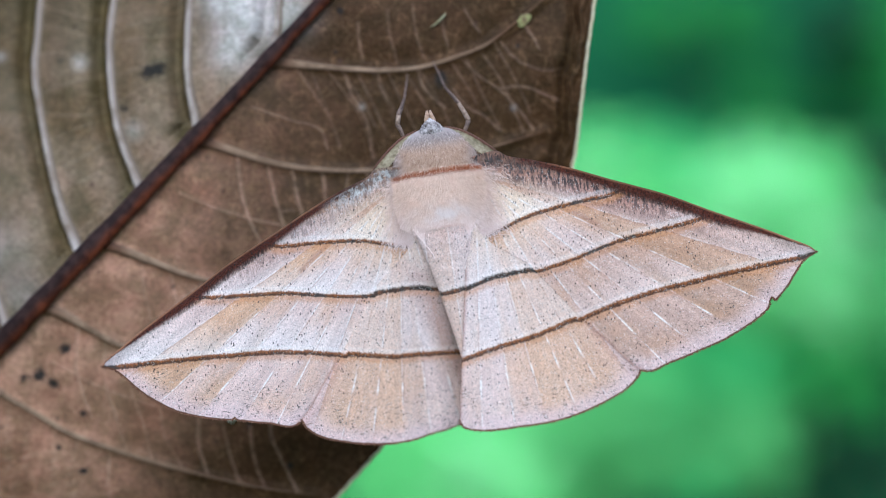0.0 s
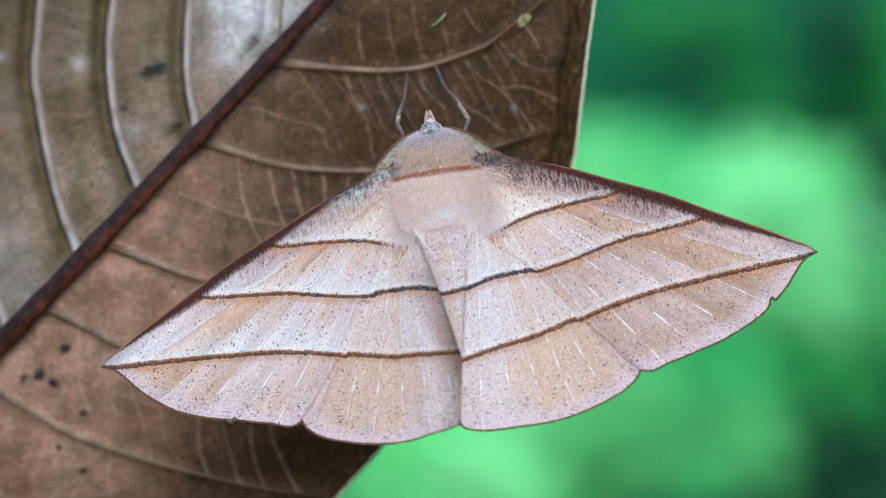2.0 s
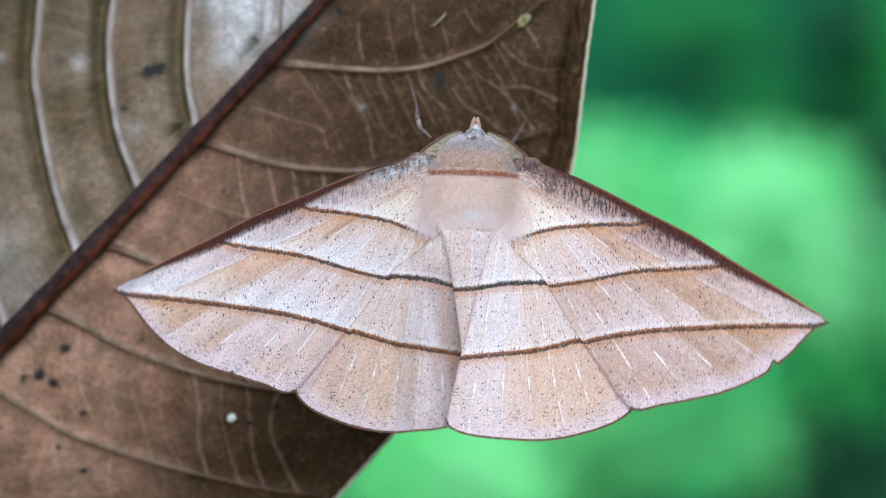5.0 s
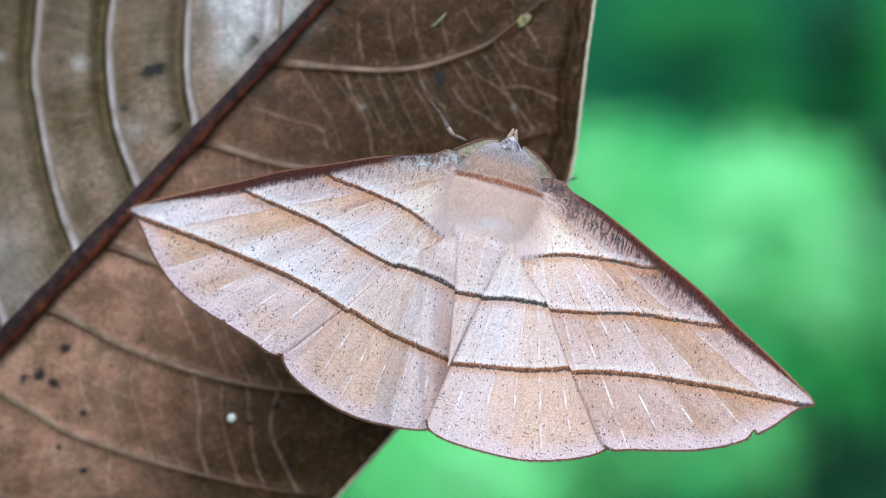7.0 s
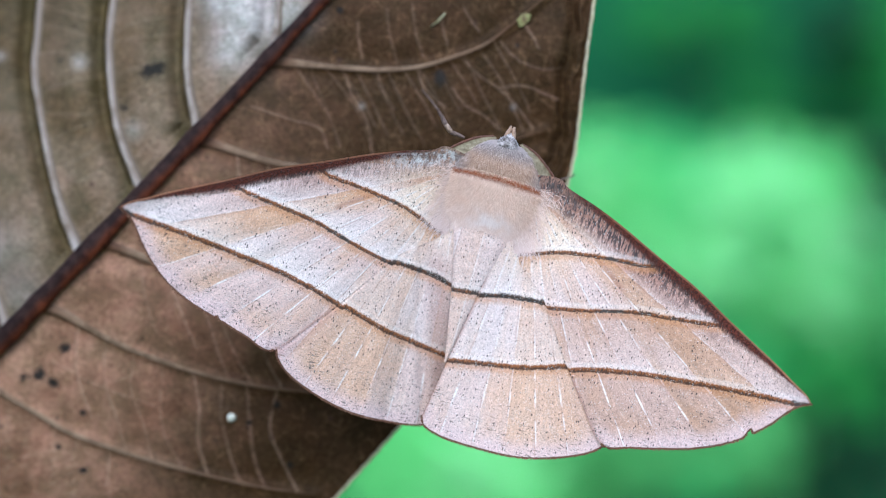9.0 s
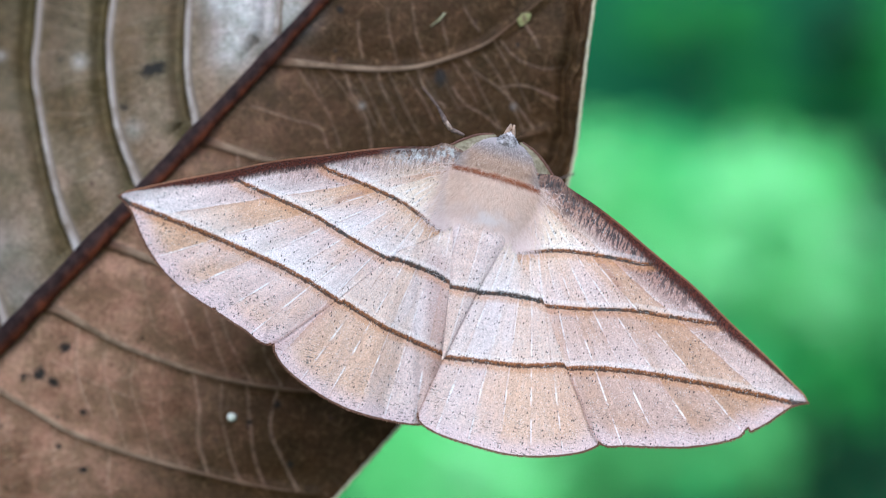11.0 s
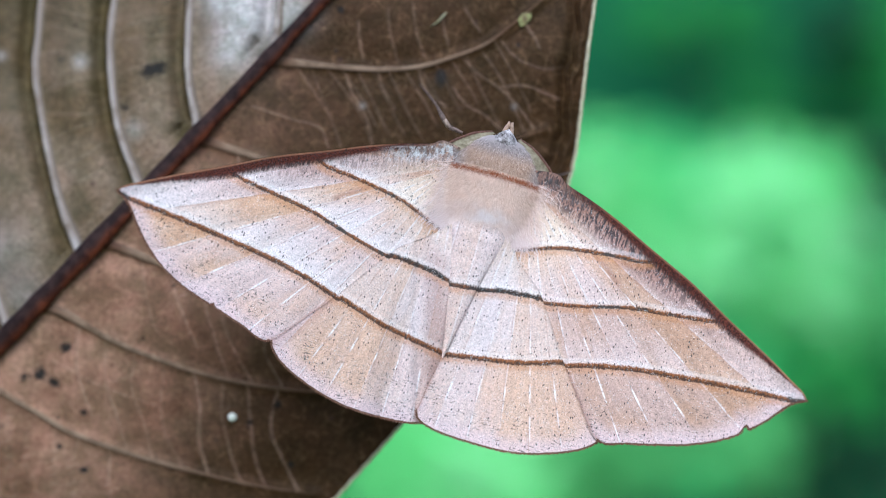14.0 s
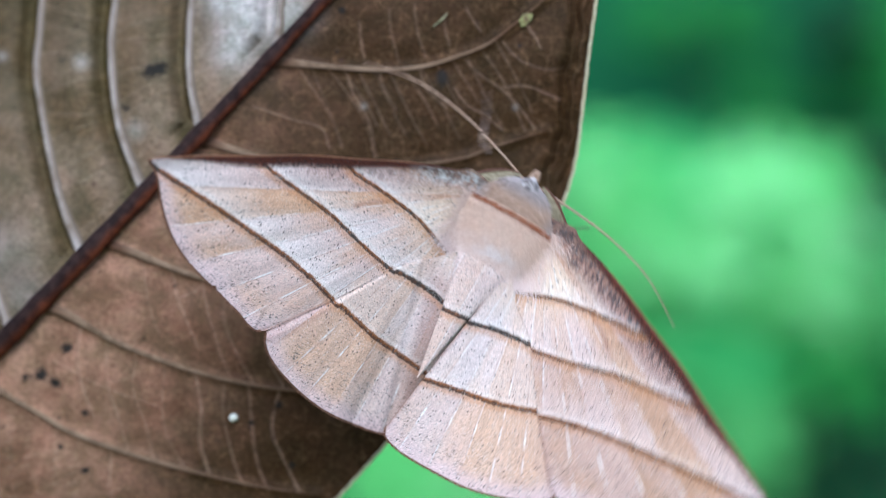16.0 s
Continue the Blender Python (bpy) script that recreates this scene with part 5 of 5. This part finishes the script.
# ---- movement ----
def motions():
    # seconds; across, up (mm); turn; then sweep, lift and twist (degrees) of the forewings, left and right, and of the hindwings
    rows = (
        (0, -0.00, 3.49, 8.2, -2.0, 13.1, 12.0, -0.1, 3.5, 8.4, -3.0, 13.2, 11.9, -0.3, 3.4, 8.3),
        (2, -0.00, 3.49, 8.2, -2.0, 13.1, 12.0, -0.1, 3.5, 8.4, -3.0, 13.2, 11.9, -0.3, 3.4, 8.3),
        (2.5, -0.11, 3.54, 8.1, -2.1, 13.0, 12.2, -0.0, 3.7, 7.3, -3.1, 13.0, 12.1, -0.1, 3.7, 7.2),
        (2.88, -0.11, 3.54, 8.1, -2.1, 13.0, 12.2, -0.0, 3.7, 7.3, -3.1, 13.0, 12.1, -0.1, 3.7, 7.2),
        (3, 0.25, 4.74, 6.9, -1.4, 13.7, 4.4, 0.7, 14.8, 5.8, -2.9, 13.7, 4.4, 0.2, 14.7, 5.8),
        (3.1, 2.10, 5.43, 5.7, 0.9, 23.9, 3.0, 0.9, 17.1, -4.6, 0.6, 23.9, 3.0, 0.9, 17.1, -4.6),
        (3.2, 1.73, 4.99, 3.8, 0.2, 20.4, 9.1, 0.1, 14.9, -5.6, -2.2, 20.4, 9.1, 1.3, 14.9, -5.6),
        (3.3, 2.04, 5.23, 4.5, 0.8, 24.8, 2.6, 0.2, 15.9, -2.6, -0.6, 24.8, 2.6, 0.9, 15.9, -2.6),
        (3.5, 2.07, 5.10, 4.0, -0.1, 22.2, 9.1, -1.3, 14.1, -2.6, -1.8, 22.2, 9.1, -0.3, 14.1, -2.6),
        (4, 2.14, 5.28, 3.7, 0.0, 24.3, 6.3, -0.7, 15.3, -1.8, -1.9, 24.3, 6.3, 0.4, 15.3, -1.8),
        (4.2, 2.12, 5.08, 3.7, -0.4, 22.1, 7.9, -1.3, 16.8, -0.7, -1.5, 22.1, 7.9, -0.4, 16.8, -0.7),
        (6.3, 4.64, 2.71, -15.8, -0.8, 22.2, -2.1, -0.3, 13.5, -0.8, -2.0, 22.2, 0.4, 1.7, 13.5, -0.7),
        (6.5, 4.63, 2.76, -15.7, -0.4, 23.1, 1.1, -0.4, 14.7, -0.2, -1.7, 23.1, 1.1, 1.8, 14.7, -0.2),
        (7, 4.81, 2.97, -15.5, 0.6, 23.7, -1.7, -0.3, 15.0, -0.4, -0.3, 23.7, -1.7, 2.2, 15.0, -0.4),
        (7.5, 4.69, 2.79, -16.1, -1.2, 19.1, 3.6, -0.5, 13.9, 0.8, -2.3, 19.1, 3.6, 1.8, 13.9, 0.8),
        (8, 4.64, 3.05, -16.2, -0.8, 17.4, 2.5, -0.5, 13.7, 1.2, -1.5, 17.4, 2.5, 1.9, 13.7, 1.2),
        (8.5, 5.00, 3.60, -14.9, 3.9, 28.4, -7.5, 0.9, 20.5, -5.0, 2.6, 28.4, -7.5, 3.0, 20.5, -5.0),
        (9, 4.53, 3.27, -15.9, -0.2, 20.2, 1.2, -0.3, 14.6, 0.3, -1.1, 20.2, 1.2, 1.8, 14.6, 0.3),
        (11.5, 4.36, 3.55, -16.5, 0.8, 20.1, -3.1, 0.2, 16.6, 0.4, 0.0, 20.1, -3.1, 1.4, 16.6, 0.4),
        (12, 4.29, 3.66, -16.1, 1.5, 20.2, -3.8, -0.4, 16.5, 0.2, 0.6, 20.2, -3.8, 1.1, 16.5, 0.2),
        (12.5, 4.32, 3.98, -15.5, 4.2, 24.4, -8.4, 0.3, 21.3, -3.8, 3.2, 24.4, -8.4, 1.6, 21.3, -3.8),
        (13, 4.29, 3.68, -16.8, 1.0, 19.8, -3.8, -0.3, 15.1, 1.4, 0.3, 19.8, -3.8, 1.3, 15.1, 1.4),
        (13.5, 4.36, 3.81, -16.4, 1.3, 19.4, -3.4, -0.2, 15.5, 1.3, 0.6, 19.4, -3.4, 1.5, 15.5, 1.3),
        (14, 4.31, 3.76, -16.1, 1.6, 20.1, -4.4, -0.4, 16.0, 0.3, 1.1, 20.1, -4.4, 1.1, 16.0, 0.3),
        (14.5, 4.28, 3.77, -16.5, 1.3, 19.5, -4.6, -0.4, 14.9, 1.4, 0.7, 19.5, -4.6, 1.2, 14.9, 1.4),
        (15, 4.88, 4.33, -16.4, 5.1, 23.8, -12.9, 0.6, 20.9, -7.7, 4.3, 23.8, -12.9, 2.7, 20.9, -7.7),
        (15.2, 5.06, 3.95, -18.6, 1.8, 19.8, -1.9, -1.3, 15.6, 0.7, 0.7, 19.8, -1.9, 0.6, 15.6, 0.7),
        (15.3, 5.55, 4.17, -19.7, 4.3, 24.8, -7.7, 0.1, 19.3, -3.6, 3.3, 24.8, -7.7, 1.0, 19.3, -3.6),
        (15.4, 6.61, 4.59, -23.6, 9.9, 38.9, -19.7, 5.3, 24.4, -13.8, 9.6, 38.9, -19.7, 5.7, 24.4, -13.8),
        (15.5, 6.11, 4.60, -24.3, 9.8, 36.8, -19.2, 4.6, 24.3, -14.0, 7.8, 36.8, -19.2, 7.6, 24.3, -14.1),
        (15.6, 5.25, 2.82, -25.2, 1.3, 21.9, -4.9, 0.2, 16.9, -0.1, 0.8, 21.9, -4.9, 2.0, 16.9, -0.1),
        (15.7, 4.67, 1.74, -23.3, -1.5, 11.2, 0.2, -0.6, 12.9, -1.3, -1.0, 11.2, 0.2, 1.8, 12.9, -1.3),
        (15.8, 5.03, 1.34, -24.7, 0.4, 20.2, -4.1, 0.3, 16.6, -2.4, 0.3, 20.2, -4.1, 1.9, 16.6, -2.4),
        (15.9, 4.91, 0.93, -26.4, 2.8, 29.5, -8.9, 2.2, 18.3, -7.0, 1.8, 29.5, -8.9, 3.5, 18.3, -7.0),
        (16, 5.25, 0.14, -30.2, -1.3, 26.1, 0.9, 0.6, 13.7, 0.7, -3.2, 26.1, 0.9, 2.9, 13.7, 0.7),
    )
    base = Matrix.Translation((0, -0.0045, 1.4)) @ Matrix.Rotation(radians(90), 4, "X")
    body, left, right, left_hind, right_hind = [], [], [], [], []
    lean = Matrix.Rotation(radians(-20), 4, "Z")
    for t, x, z, turn, sl, fl, wl, sr, fr, wr, hsl, hfl, hwl, hsr, hfr, hwr in rows:
        body.append((t, Matrix.Translation((x * 0.001, 0, z * 0.001)) @ base @ Matrix.Rotation(radians(turn), 4, "Z")))
        pin = Matrix.Translation((HINGE[0] * 0.001, HINGE[1] * 0.001, 0))
        pin_left = Matrix.Translation((-HINGE[0] * 0.001, HINGE[1] * 0.001, 0))
        rz, ry, rx = (lambda a: Matrix.Rotation(radians(a), 4, "Z")), (lambda a: Matrix.Rotation(radians(a), 4, "Y")), (lambda a: Matrix.Rotation(radians(a), 4, "X"))
        left_hind.append((t, pin_left @ rz(-hsl) @ ry(hfl) @ lean.transposed() @ rx(hwl) @ lean))
        right_hind.append((t, pin @ rz(hsr) @ ry(-hfr) @ lean @ rx(hwr) @ lean.transposed()))
        left.append((t, pin_left @ rz(-sl) @ ry(fl) @ lean.transposed() @ rx(wl) @ lean))
        right.append((t, pin @ rz(sr) @ ry(-fr) @ lean @ rx(wr) @ lean.transposed()))
    walk(moth, body)
    # the leaf sways a hair's breadth, with the egg on it
    sway = ((0, 0.0, 0.0), (8, 0.0, 0.03), (9, -0.03, 0.07), (11.5, 0.0, 0.13), (13.5, 0.03, 0.11), (14.5, 0.08, 0.12), (15, 0.10, 0.11), (15.5, 0.18, 0.06), (16, 0.19, 0.06))
    walk(leaf_thing, [(t, pose(x * 0.001, 0, 1.4 + z * 0.001)) for t, x, z in sway])
    walk(egg, [(t, pose((ec[0] + x) * 0.001, ec[1] * 0.001, 1.4 + (ec[2] + z) * 0.001)) for t, x, z in sway])
    for ob, keys in ((wing_left, left), (hind_left, left_hind), (wing_right, right), (hind_right, right_hind)):
        walk(ob, keys)
    # head drawn in once the moth has shuffled round
    walk(head, [(t, pose(0.00005, y * 0.001, 0.0003)) for t, y in ((0, 9.15), (2.9, 9.15), (3.1, 8.05), (15.2, 7.95), (15.5, 7.6), (16, 7.4))])
    tuck = ((0, 0.0), (2.9, 0.0), (3.1, -1.0), (15.2, -1.05), (15.5, -1.3), (16, -1.4))
    walk(collar, [(t, pose(0, y * 0.001, 0)) for t, y in tuck])
    # thorax drawn back with the collar; abdomen kept between the hindwings
    walk(thorax, [(t, pose(0, y * 0.0005, 0)) for t, y in tuck])
    walk(abdomen, [(row[0], pose(0, 0, 0, 0.45 * (row[12] + row[15]))) for row in rows])
    for plate in plates:
        walk(plate, [(t, pose(0, y * 0.0007, 0)) for t, y in tuck])
    # antennae lie back under the wings and swing forward at the end
    swing = ((0, -52, -52), (2.9, -52, -52), (3.1, -52, -52), (15.6, -52, -52), (15.75, -35, -40), (15.85, -8, -22), (15.9, 1, -15), (16.0, 12, -10))
    walk(antennae[0], [(t, pose(-0.0009, 0.0092 - 0.0014 * min(1, max(0, (t - 2.9) * 5)), -0.0007, 0, 0, -a)) for t, a, b in swing])
    walk(antennae[1], [(t, pose(0.0009, 0.0092 - 0.0014 * min(1, max(0, (t - 2.9) * 5)), -0.0007, 0, 0, b)) for t, a, b in swing])
    walk(foreleg_left, [(t, pose(x * 0.001, y * 0.001, -0.0006, 0, 0, a)) for t, x, y, a in ((0, -2.9, 8.7, -8), (2.9, -2.9, 8.7, -8), (3.1, -4.6, 7.6, 9), (4.2, -4.6, 7.6, 9), (6.3, -4.5, 7.4, 57), (15.3, -4.5, 7.4, 57), (15.8, -6.0, 6.0, 54), (16, -5.2, 8.2, 34))])
    walk(foreleg_right, [(t, pose(x * 0.001, y * 0.001, -0.0012, 0, 0, a)) for t, x, y, a in ((0, 3.5, 8.4, -6), (2.9, 3.5, 8.4, -6), (3.1, 2.4, 4.0, -25), (4.2, 2.0, 3.2, -30), (6.3, 1.0, 2.5, -77), (16, 1.0, 2.5, -77))])


motions()
